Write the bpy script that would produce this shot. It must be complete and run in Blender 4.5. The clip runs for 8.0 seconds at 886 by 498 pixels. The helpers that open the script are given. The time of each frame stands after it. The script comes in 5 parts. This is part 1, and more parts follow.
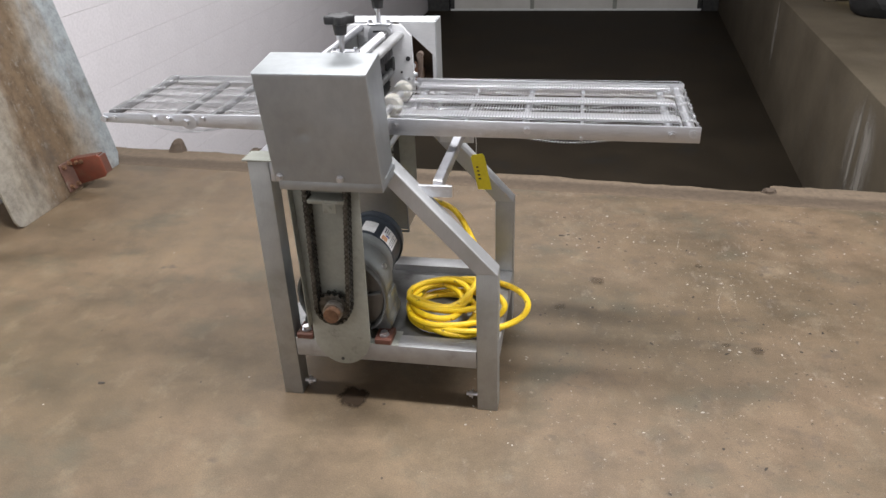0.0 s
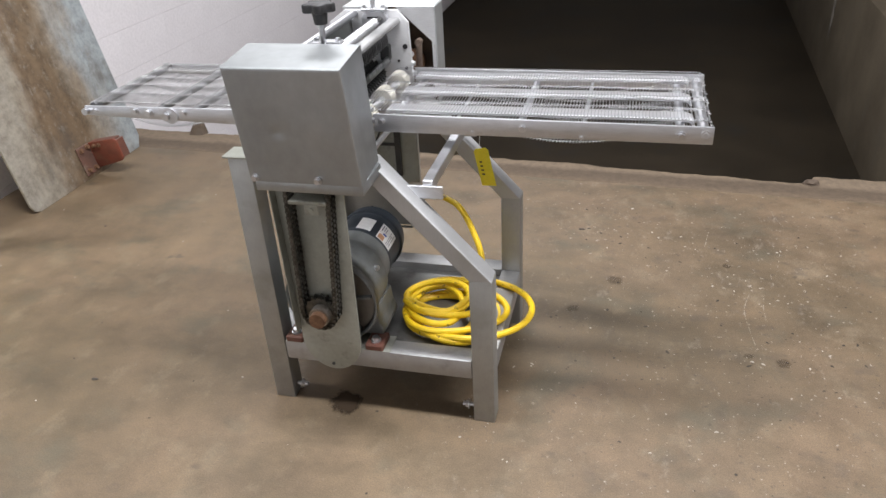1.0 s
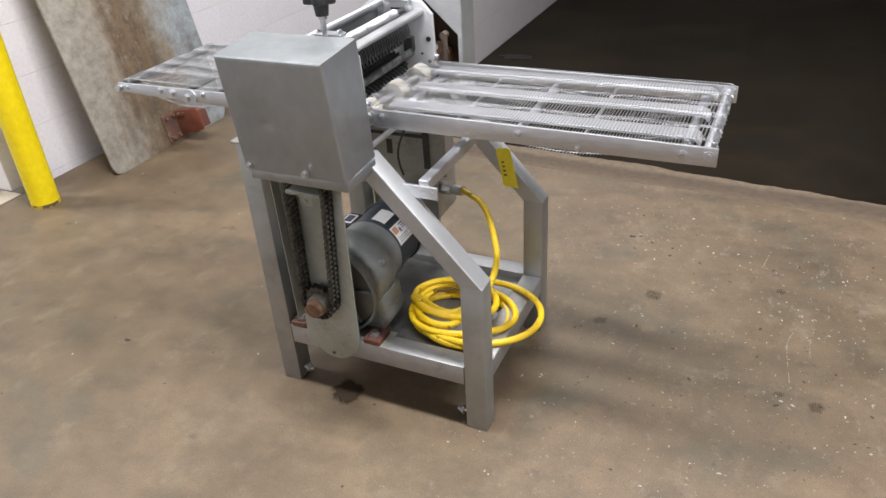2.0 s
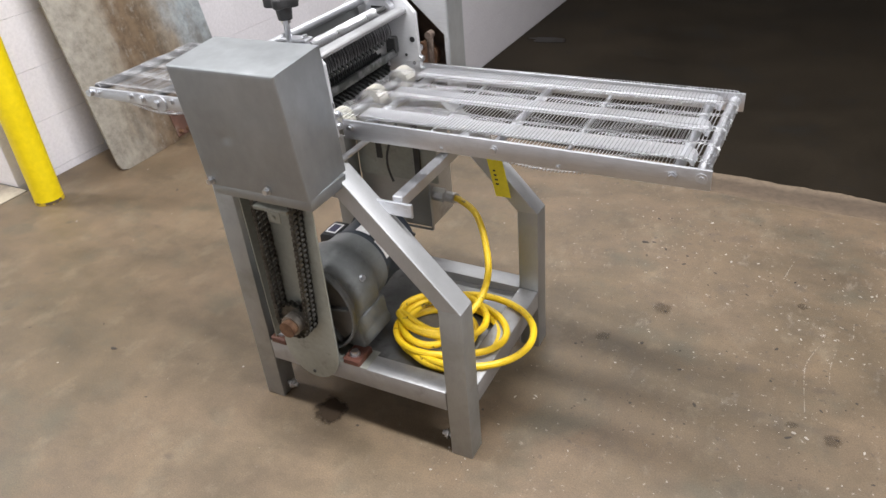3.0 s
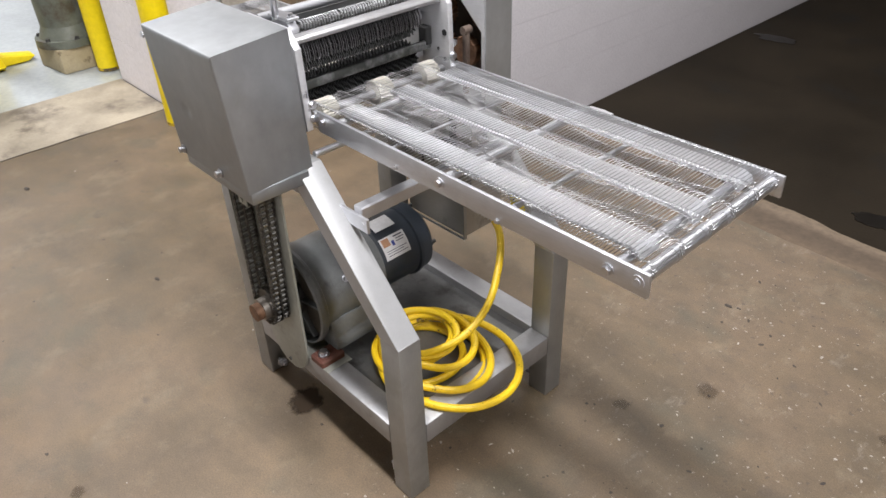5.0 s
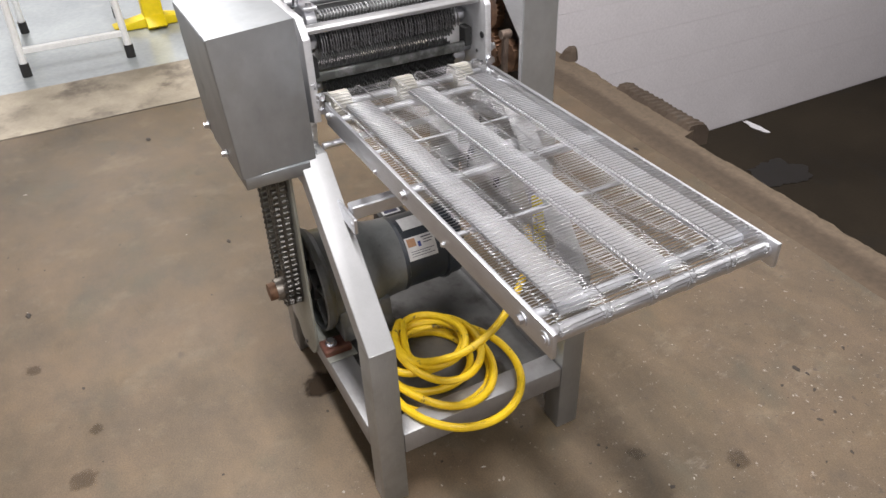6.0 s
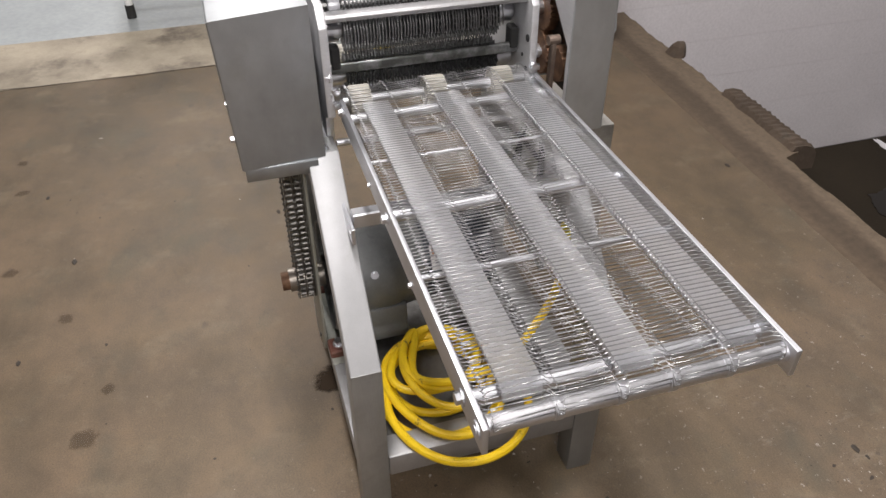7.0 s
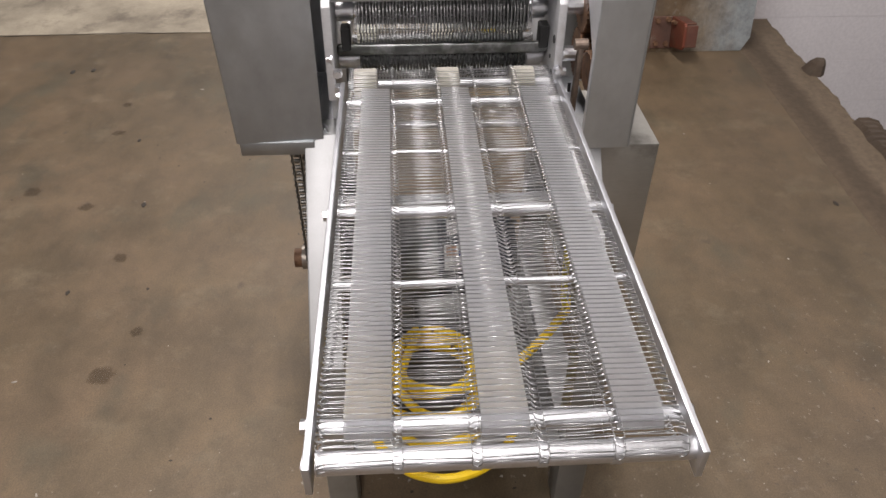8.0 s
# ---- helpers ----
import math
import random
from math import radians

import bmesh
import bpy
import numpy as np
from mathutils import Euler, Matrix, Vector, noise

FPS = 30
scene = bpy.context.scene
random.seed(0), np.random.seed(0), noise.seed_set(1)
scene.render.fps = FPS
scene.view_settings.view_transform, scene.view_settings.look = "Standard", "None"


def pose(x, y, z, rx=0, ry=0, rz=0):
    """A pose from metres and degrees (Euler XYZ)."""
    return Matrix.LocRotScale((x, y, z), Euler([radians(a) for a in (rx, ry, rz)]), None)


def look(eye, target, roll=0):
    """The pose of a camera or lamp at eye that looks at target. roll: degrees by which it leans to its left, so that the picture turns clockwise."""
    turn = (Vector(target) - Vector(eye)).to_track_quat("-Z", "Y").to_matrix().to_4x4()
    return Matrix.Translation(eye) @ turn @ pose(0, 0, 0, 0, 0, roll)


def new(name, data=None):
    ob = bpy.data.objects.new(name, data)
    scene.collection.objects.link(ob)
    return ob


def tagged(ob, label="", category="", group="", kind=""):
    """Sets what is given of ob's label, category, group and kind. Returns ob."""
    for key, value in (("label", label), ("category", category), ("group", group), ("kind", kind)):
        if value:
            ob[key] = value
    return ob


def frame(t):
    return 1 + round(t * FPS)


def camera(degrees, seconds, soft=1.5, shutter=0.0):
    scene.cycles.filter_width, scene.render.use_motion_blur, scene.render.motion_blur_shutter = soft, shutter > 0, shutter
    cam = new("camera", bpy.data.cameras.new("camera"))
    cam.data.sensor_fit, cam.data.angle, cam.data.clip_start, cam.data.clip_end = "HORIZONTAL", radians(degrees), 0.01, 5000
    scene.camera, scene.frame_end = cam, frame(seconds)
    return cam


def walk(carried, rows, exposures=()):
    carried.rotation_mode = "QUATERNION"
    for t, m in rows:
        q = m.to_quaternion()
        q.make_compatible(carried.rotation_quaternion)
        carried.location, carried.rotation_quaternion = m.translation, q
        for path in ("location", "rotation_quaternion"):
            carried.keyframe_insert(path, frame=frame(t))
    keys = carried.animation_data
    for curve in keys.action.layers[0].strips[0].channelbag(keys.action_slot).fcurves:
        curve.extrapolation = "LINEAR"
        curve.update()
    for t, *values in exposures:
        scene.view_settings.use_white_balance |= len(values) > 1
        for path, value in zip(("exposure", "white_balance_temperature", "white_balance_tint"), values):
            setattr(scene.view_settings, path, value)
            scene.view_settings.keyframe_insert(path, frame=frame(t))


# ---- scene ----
cam = camera(61.8, 8.0)
PATH = [
    (0, (0.432, -1.659, 1.235), (0.098, 0.074, 0.293), -2.1),
    (0.5, (0.435, -1.564, 1.235), (0.079, 0.16, 0.287), -2.5),
    (1, (0.529, -1.507, 1.236), (0.071, 0.164, 0.237), -3.4),
    (1.2, (0.605, -1.5, 1.218), (0.041, 0.166, 0.265), -3.6),
    (2.3, (0.768, -1.296, 1.252), (-0.007, 0.219, 0.202), -3.9),
    (2.5, (0.771, -1.255, 1.249), (-0.021, 0.256, 0.206), -4.2),
    (3, (0.81, -1.192, 1.247), (-0.03, 0.273, 0.176), -5.3),
    (3.5, (0.916, -1.12, 1.255), (-0.045, 0.281, 0.199), -4.0),
    (4, (1.008, -1.041, 1.256), (-0.084, 0.256, 0.195), -3.2),
    (4.5, (1.038, -0.923, 1.244), (-0.154, 0.263, 0.162), -4.1),
    (4.7, (1.02, -0.862, 1.24), (-0.179, 0.292, 0.132), -3.2),
    (5.8, (1.114, -0.565, 1.233), (-0.297, 0.271, 0.088), -1.8),
    (6, (1.134, -0.508, 1.235), (-0.327, 0.229, 0.085), -2.1),
    (6.5, (1.107, -0.404, 1.235), (-0.423, 0.178, 0.087), -1.3),
    (7, (1.063, -0.31, 1.238), (-0.455, 0.151, 0.02), -0.2),
    (7.5, (1.036, -0.204, 1.232), (-0.493, 0.087, -0.024), -0.5),
    (8, (1.026, -0.074, 1.225), (-0.523, 0.028, -0.035), 0.6),
]
EXPOSURES = [(0.0, 0.20, 6500, 10), (3.0, 0.21, 6500, 10), (4.5, 0.13, 6550, 11), (6.0, -0.15, 6700, 12), (7.0, -0.48, 6850, 13), (8.0, -0.58, 6950, 14)]
walk(cam, [(t, look(eye, target, roll)) for t, eye, target, roll in PATH], EXPOSURES)

# ---- world and lights ----
world = bpy.data.worlds.new("world")
scene.world = world
world.use_nodes = True
world.node_tree.nodes["Background"].inputs["Color"].default_value = (0.8, 0.85, 0.9, 1)
world.node_tree.nodes["Background"].inputs["Strength"].default_value = 0.05


def strip_light(x, y, z, long_x, long_y, watts, colour=(0.98, 0.98, 1.0)):
    lamp = bpy.data.lights.new("overhead_light", "AREA")
    lamp.shape, lamp.size, lamp.size_y, lamp.energy, lamp.color = "RECTANGLE", long_x, long_y, watts, colour
    ob = new("overhead_light", lamp)
    ob.matrix_world = pose(x, y, z)
    return ob


strip_light(0.2, -0.35, 3.4, 2.2, 0.24, 166)
strip_light(3.4, -0.35, 3.4, 2.4, 0.36, 160)
# fill lamp, no known fixture, that lifts the machine's front faces
strip_light(-1.2, -4.4, 3.4, 2.4, 0.3, 54)
# fill lamp placed to brighten the white wall beside the dock
strip_light(-0.7, 3.5, 3.4, 2.4, 0.6, 88)
strip_light(-4.4, -0.5, 3.4, 2.4, 0.3, 180)


# ---- materials ----
def nodes_of(name):
    m = bpy.data.materials.new(name)
    m.use_nodes = True
    t = m.node_tree
    return m, t, t.nodes["Principled BSDF"]


def noise_node(t, scale, detail=4.0, rough=0.55, stretch=None, coord="Object"):
    c = t.nodes.new("ShaderNodeTexCoord")
    n = t.nodes.new("ShaderNodeTexNoise")
    n.inputs["Scale"].default_value, n.inputs["Detail"].default_value, n.inputs["Roughness"].default_value = scale, detail, rough
    if stretch:
        mp = t.nodes.new("ShaderNodeMapping")
        mp.inputs["Scale"].default_value = stretch
        t.links.new(c.outputs[coord], mp.inputs["Vector"])
        t.links.new(mp.outputs["Vector"], n.inputs["Vector"])
    else:
        t.links.new(c.outputs[coord], n.inputs["Vector"])
    return n


def ramp_node(t, fac, stops):
    r = t.nodes.new("ShaderNodeValToRGB")
    e = r.color_ramp.elements
    e[0].position, e[0].color = stops[0][0], (*stops[0][1], 1)
    e[1].position, e[1].color = stops[-1][0], (*stops[-1][1], 1)
    for p, c in stops[1:-1]:
        e.new(p).color = (*c, 1)
    t.links.new(fac, r.inputs["Fac"])
    return r


def mix_node(t, fac, a, b, mode="MIX"):
    m = t.nodes.new("ShaderNodeMix")
    m.data_type, m.blend_type = "RGBA", mode
    for socket, value in ((m.inputs["Factor"], fac), (m.inputs["A"], a), (m.inputs["B"], b)):
        if isinstance(value, (int, float)):
            socket.default_value = value
        elif isinstance(value, tuple):
            socket.default_value = (*value, 1)
        else:
            t.links.new(value, socket)
    return m.outputs["Result"]


def bump_node(t, height, strength, distance, chain=None):
    b = t.nodes.new("ShaderNodeBump")
    b.inputs["Strength"].default_value, b.inputs["Distance"].default_value = strength, distance
    t.links.new(height, b.inputs["Height"])
    if chain:
        t.links.new(chain.outputs["Normal"], b.inputs["Normal"])
    return b


def surface(name, dark, light, scale=8.0, rough=(0.5, 0.7), metal=0.0, grain=120.0, bump=0.15, depth=0.002, stretch=None, blotch=None, spread=(0.3, 0.7), coord="Object"):
    """A procedural surface: two colours mixed by a broad noise, fine grain in bump and roughness, and optional blotches."""
    m, t, b = nodes_of(name)
    broad = noise_node(t, scale, 5, 0.6, None, coord)
    col = ramp_node(t, broad.outputs["Fac"], [(spread[0], dark), (spread[1], light)]).outputs["Color"]
    fine = noise_node(t, grain, 3, 0.6, stretch, coord)
    col = mix_node(t, 0.25, col, ramp_node(t, fine.outputs["Fac"], [(0.3, (0.55, 0.55, 0.55)), (0.7, (1, 1, 1))]).outputs["Color"], "MULTIPLY")
    if blotch:
        bs, bc, lo, hi = blotch
        bn = noise_node(t, bs, 6, 0.65, None, coord)
        f = ramp_node(t, bn.outputs["Fac"], [(lo, (0, 0, 0)), (hi, (1, 1, 1))]).outputs["Color"]
        col = mix_node(t, f, col, bc)
    t.links.new(col, b.inputs["Base Color"])
    r = t.nodes.new("ShaderNodeMapRange")
    r.inputs["To Min"].default_value, r.inputs["To Max"].default_value = rough
    t.links.new(fine.outputs["Fac"] if stretch else broad.outputs["Fac"], r.inputs["Value"])
    t.links.new(r.outputs["Result"], b.inputs["Roughness"])
    b.inputs["Metallic"].default_value = metal
    t.links.new(bump_node(t, fine.outputs["Fac"], bump, depth).outputs["Normal"], b.inputs["Normal"])
    return m


steel = surface("brushed_stainless", (0.532, 0.540, 0.564), (0.670, 0.680, 0.711), 7, (0.48, 0.64), 1.0, 60, 0.10, 0.0006, (1, 1, 14), (14, (0.42, 0.42, 0.40), 0.6, 0.75))
steel_x = surface("brushed_stainless_long", (0.571, 0.580, 0.606), (0.709, 0.720, 0.752), 9, (0.38, 0.54), 1.0, 60, 0.10, 0.0006, (1, 14, 14), (18, (0.46, 0.46, 0.45), 0.6, 0.75))
steel_soft = surface("satin_stainless", (0.60, 0.605, 0.62), (0.74, 0.745, 0.765), 7, (0.48, 0.62), 0.65, 60, 0.08, 0.0006, (1, 1, 12), (12, (0.46, 0.45, 0.43), 0.6, 0.78))
leg_steel = surface("dull_leg_stainless", (0.36, 0.367, 0.362), (0.47, 0.477, 0.47), 6, (0.5, 0.64), 1.0, 60, 0.10, 0.0006, (14, 14, 1), (10, (0.33, 0.335, 0.30), 0.52, 0.74))
bar_steel = surface("dull_bar_stainless", (0.37, 0.37, 0.375), (0.48, 0.48, 0.485), 7, (0.5, 0.66), 1.0, 60, 0.10, 0.0006, (1, 14, 1), (14, (0.30, 0.295, 0.28), 0.55, 0.75))
sheet = surface("sheet_stainless", (0.35, 0.368, 0.38), (0.475, 0.495, 0.507), 4, (0.42, 0.55), 1.0, 30, 0.03, 0.0006, (1.5, 1.5, 1), (9, (0.37, 0.38, 0.37), 0.58, 0.8))
brace_steel = surface("satin_brace_stainless", (0.46, 0.465, 0.47), (0.58, 0.585, 0.595), 6, (0.58, 0.72), 1.0, 60, 0.12, 0.0006, (14, 14, 1), (10, (0.42, 0.425, 0.41), 0.55, 0.75))
cover_steel = surface("pale_sheet_stainless", (0.50, 0.52, 0.53), (0.63, 0.65, 0.66), 4, (0.5, 0.62), 1.0, 30, 0.03, 0.0006, (1.5, 1.5, 1), (9, (0.48, 0.49, 0.48), 0.58, 0.8))
wire = surface("belt_wire", (0.37, 0.373, 0.385), (0.52, 0.525, 0.54), 30, (0.3, 0.45), 1.0, 200, 0.05, 0.0003)
wire_dull = surface("dull_belt_wire", (0.34, 0.34, 0.35), (0.48, 0.48, 0.49), 30, (0.42, 0.6), 1.0, 200, 0.05, 0.0003)
bright = surface("polished_steel", (0.611, 0.620, 0.648), (0.749, 0.760, 0.794), 20, (0.24, 0.38), 1.0, 150, 0.05, 0.0003)
blade = surface("dark_blade_steel", (0.09, 0.094, 0.094), (0.22, 0.225, 0.225), 40, (0.3, 0.45), 0.95, 200, 0.1, 0.0004)
chain_steel = surface("oily_chain", (0.05, 0.048, 0.045), (0.17, 0.165, 0.15), 60, (0.3, 0.5), 0.9, 200, 0.1, 0.0005)
roller_steel = surface("worn_roller_steel", (0.12, 0.117, 0.11), (0.24, 0.233, 0.22), 60, (0.35, 0.5), 1.0, 200, 0.1, 0.0004)
rust = surface("rusty_shaft", (0.10, 0.05, 0.03), (0.30, 0.17, 0.10), 60, (0.45, 0.75), 0.4, 250, 0.3, 0.0008)
olive = surface("grey_green_plate", (0.30, 0.308, 0.27), (0.40, 0.408, 0.365), 7, (0.45, 0.6), 0.45, 90, 0.1, 0.0006, None, (20, (0.15, 0.145, 0.12), 0.6, 0.78))
gear_grey = surface("grey_gearbox_paint", (0.115, 0.122, 0.122), (0.19, 0.2, 0.2), 12, (0.32, 0.46), 0.1, 140, 0.2, 0.0008, None, (25, (0.07, 0.07, 0.068), 0.58, 0.75))
dark_cast = surface("dark_cast_iron", (0.03, 0.03, 0.03), (0.07, 0.068, 0.065), 20, (0.5, 0.7), 0.2, 150, 0.3, 0.001)
motor_blue = surface("dark_blue_motor_paint", (0.018, 0.024, 0.032), (0.032, 0.04, 0.052), 15, (0.32, 0.45), 0.1, 160, 0.12, 0.0005)
black = surface("black_plastic", (0.012, 0.012, 0.013), (0.03, 0.03, 0.032), 30, (0.4, 0.55), 0.0, 200, 0.15, 0.0005)
rubber = surface("black_rubber", (0.012, 0.012, 0.012), (0.025, 0.025, 0.025), 30, (0.7, 0.85), 0.0, 200, 0.2, 0.0005)
ivory = surface("ivory_plastic", (0.49, 0.47, 0.41), (0.58, 0.56, 0.50), 30, (0.4, 0.55), 0.0, 160, 0.1, 0.0005)
milky = surface("frosted_plastic", (0.72, 0.725, 0.75), (0.82, 0.825, 0.85), 14, (0.36, 0.48), 0.0, 120, 0.1, 0.0004)
milky.node_tree.nodes["Principled BSDF"].inputs["Transmission Weight"].default_value = 0.79
milky.node_tree.nodes["Principled BSDF"].inputs["IOR"].default_value = 1.12
milky.node_tree.nodes["Principled BSDF"].inputs["Specular IOR Level"].default_value = 0.15
cable_yellow = surface("yellow_cable_rubber", (0.72, 0.47, 0.008), (0.88, 0.60, 0.015), 12, (0.35, 0.5), 0.0, 90, 0.15, 0.0006, None, (45, (0.12, 0.07, 0.015), 0.60, 0.68))
tag_yellow = surface("yellow_card", (0.75, 0.62, 0.02), (0.82, 0.70, 0.04), 20, (0.6, 0.7))
post_yellow = surface("yellow_post_paint", (0.80, 0.60, 0.002), (0.90, 0.70, 0.006), 5, (0.35, 0.5), 0.0, 40, 0.1, 0.001, None, (30, (0.10, 0.08, 0.03), 0.72, 0.76))
rusty_yellow = surface("scuffed_yellow_paint", (0.34, 0.22, 0.03), (0.70, 0.50, 0.02), 25, (0.5, 0.7), 0.0, 80, 0.2, 0.001, None, (30, (0.10, 0.07, 0.04), 0.5, 0.6))
red_paint = surface("worn_red_paint", (0.085, 0.042, 0.032), (0.16, 0.060, 0.042), 9, (0.5, 0.7), 0.1, 100, 0.3, 0.001, None, (22, (0.13, 0.07, 0.045), 0.52, 0.66))
red_bright = surface("brighter_red_paint", (0.10, 0.036, 0.024), (0.22, 0.055, 0.030), 9, (0.45, 0.65), 0.1, 100, 0.3, 0.001, None, (22, (0.14, 0.06, 0.035), 0.55, 0.68))
white_paint = surface("white_block_paint", (0.81, 0.775, 0.80), (0.89, 0.855, 0.88), 1.3, (0.45, 0.6), 0.0, 70, 0.10, 0.002, None, (16, (0.66, 0.64, 0.63), 0.74, 0.8), (0.25, 0.75), "Object")
wall_plain = surface("white_wall_paint", (0.76, 0.75, 0.77), (0.86, 0.85, 0.87), 1.2, (0.5, 0.65), 0.0, 60, 0.2, 0.002)
joint_grey = surface("painted_mortar", (0.42, 0.41, 0.41), (0.62, 0.61, 0.61), 4, (0.6, 0.8), 0.0, 120, 0.3, 0.002)
rough_concrete = surface("broken_concrete", (0.066, 0.047, 0.033), (0.118, 0.086, 0.062), 6, (0.75, 0.95), 0.0, 60, 0.6, 0.006, None, (12, (0.08, 0.065, 0.05), 0.55, 0.7))
# kept far darker than plain concrete, so the dock stays dim beside its lamp
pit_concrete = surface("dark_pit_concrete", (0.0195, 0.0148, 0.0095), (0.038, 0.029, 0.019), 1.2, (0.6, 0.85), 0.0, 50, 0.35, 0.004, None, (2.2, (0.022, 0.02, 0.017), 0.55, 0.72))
side_concrete = surface("stained_retaining_concrete", (0.078, 0.063, 0.044), (0.135, 0.111, 0.079), 1.6, (0.7, 0.9), 0.0, 60, 0.35, 0.004, None, (4, (0.10, 0.086, 0.066), 0.56, 0.74))
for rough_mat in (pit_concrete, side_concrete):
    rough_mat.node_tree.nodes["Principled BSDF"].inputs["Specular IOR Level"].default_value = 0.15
epoxy = surface("pale_epoxy_floor", (0.335, 0.365, 0.375), (0.47, 0.505, 0.51), 1.5, (0.12, 0.24), 0.0, 40, 0.1, 0.001, None, (3, (0.42, 0.44, 0.44), 0.6, 0.75))
white_metal = surface("white_painted_tube", (0.80, 0.81, 0.80), (0.88, 0.89, 0.88), 10, (0.35, 0.5))
green_paint = surface("grey_green_machine_paint", (0.085, 0.095, 0.075), (0.17, 0.182, 0.15), 6, (0.35, 0.55), 0.1, 60, 0.3, 0.002, None, (9, (0.075, 0.062, 0.042), 0.48, 0.62))
tan_block = surface("tan_base_block", (0.32, 0.26, 0.15), (0.44, 0.37, 0.24), 10, (0.6, 0.8), 0.0, 90, 0.3, 0.001, None, (14, (0.12, 0.09, 0.05), 0.6, 0.72))
label_white = surface("white_label", (0.66, 0.66, 0.66), (0.75, 0.75, 0.75), 20, (0.4, 0.5))
label_tan = surface("tan_label_print", (0.42, 0.22, 0.12), (0.5, 0.28, 0.16), 40, (0.4, 0.5))
label_blue = surface("blue_label_print", (0.03, 0.05, 0.25), (0.05, 0.08, 0.33), 40, (0.4, 0.5))
label_ink = surface("dark_label_print", (0.02, 0.02, 0.05), (0.05, 0.05, 0.09), 40, (0.4, 0.5))
door_white = surface("white_door_paint", (0.62, 0.60, 0.56), (0.72, 0.70, 0.66), 3, (0.4, 0.6))
ceiling_mat = surface("ceiling_paint", (0.34, 0.34, 0.34), (0.42, 0.42, 0.42), 1, (0.7, 0.9))


def floor_material():
    """Worn warehouse concrete: broad brown stains, a scuffed grey zone beyond the machine, dark pits and pale scuffs."""
    m, t, b = nodes_of("worn_concrete_floor")
    broad = noise_node(t, 0.8, 6, 0.6)
    col = ramp_node(t, broad.outputs["Fac"], [(0.30, (0.0836, 0.0603, 0.0333)), (0.44, (0.1102, 0.0781, 0.0446)), (0.55, (0.1301, 0.0908, 0.0543)), (0.70, (0.1525, 0.1103, 0.0649))]).outputs["Color"]
    cloud = noise_node(t, 2.6, 6, 0.62, (1.0, 1.7, 1))
    col = mix_node(t, 0.9, col, ramp_node(t, cloud.outputs["Fac"], [(0.30, (0.62, 0.63, 0.61)), (0.46, (0.93, 0.93, 0.92)), (0.60, (1.07, 1.05, 1.04)), (0.75, (1.22, 1.19, 1.17))]).outputs["Color"], "MULTIPLY")
    worn = noise_node(t, 5.5, 7, 0.68, (1.4, 1.0, 1))
    f = ramp_node(t, worn.outputs["Fac"], [(0.54, (0, 0, 0)), (0.70, (0.5, 0.5, 0.5))]).outputs["Color"]
    col = mix_node(t, f, col, (0.1849, 0.144, 0.0929))
    olive_patch = noise_node(t, 3.7, 5, 0.6, (1.0, 1.3, 1))
    f = ramp_node(t, olive_patch.outputs["Fac"], [(0.54, (0, 0, 0)), (0.68, (0.7, 0.7, 0.7))]).outputs["Color"]
    col = mix_node(t, f, col, (0.081, 0.0686, 0.044))
    mid = noise_node(t, 9.0, 9, 0.72)
    col = mix_node(t, 0.8, col, ramp_node(t, mid.outputs["Fac"], [(0.30, (0.66, 0.66, 0.65)), (0.52, (1, 1, 1)), (0.70, (1.22, 1.20, 1.17))]).outputs["Color"], "MULTIPLY")
    # the scuffed zone towards the dock and the outfeed
    c = t.nodes.new("ShaderNodeTexCoord")
    dot = t.nodes.new("ShaderNodeVectorMath")
    dot.operation = "DOT_PRODUCT"
    dot.inputs[1].default_value = (0.45, 0.22, 0.0)
    t.links.new(c.outputs["Object"], dot.inputs[0])
    lift = t.nodes.new("ShaderNodeMath")
    lift.operation = "MULTIPLY_ADD"
    t.links.new(broad.outputs["Fac"], lift.inputs[0])
    lift.inputs[1].default_value = 0.9
    t.links.new(dot.outputs["Value"], lift.inputs[2])
    zone = ramp_node(t, lift.outputs["Value"], [(0.42, (0.12, 0.12, 0.12)), (0.74, (1, 1, 1))]).outputs["Color"]

    def marks(scale, detail, rough, lo, hi, amount, colour, stretch, col):
        n = noise_node(t, scale, detail, rough, stretch)
        f = ramp_node(t, n.outputs["Fac"], [(lo, (0, 0, 0)), (hi, (amount, amount, amount))]).outputs["Color"]
        return mix_node(t, mix_node(t, 1.0, f, zone, "MULTIPLY"), col, colour)

    col = marks(11, 5, 0.6, 0.58, 0.72, 0.45, (0.060, 0.047, 0.036), None, col)
    col = marks(17, 8, 0.8, 0.58, 0.72, 0.42, (0.27, 0.23, 0.18), (1.0, 0.5, 1), col)
    col = marks(55, 5, 0.7, 0.63, 0.68, 0.75, (0.34, 0.30, 0.25), None, col)
    col = marks(48, 4, 0.6, 0.63, 0.69, 0.55, (0.042, 0.034, 0.027), None, col)
    col = mix_node(t, zone, col, mix_node(t, 1.0, col, (1.04, 1.05, 1.10), "MULTIPLY"))
    few = noise_node(t, 9, 3, 0.5, (1.0, 1.3, 1))
    f = ramp_node(t, few.outputs["Fac"], [(0.69, (0, 0, 0)), (0.75, (0.5, 0.5, 0.5))]).outputs["Color"]
    col = mix_node(t, f, col, (0.058, 0.045, 0.034))
    grain = noise_node(t, 300, 4, 0.75)
    col = mix_node(t, 0.8, col, ramp_node(t, grain.outputs["Fac"], [(0.25, (0.55, 0.55, 0.55)), (0.75, (1.36, 1.36, 1.36))]).outputs["Color"], "MULTIPLY")
    t.links.new(col, b.inputs["Base Color"])
    r = t.nodes.new("ShaderNodeMapRange")
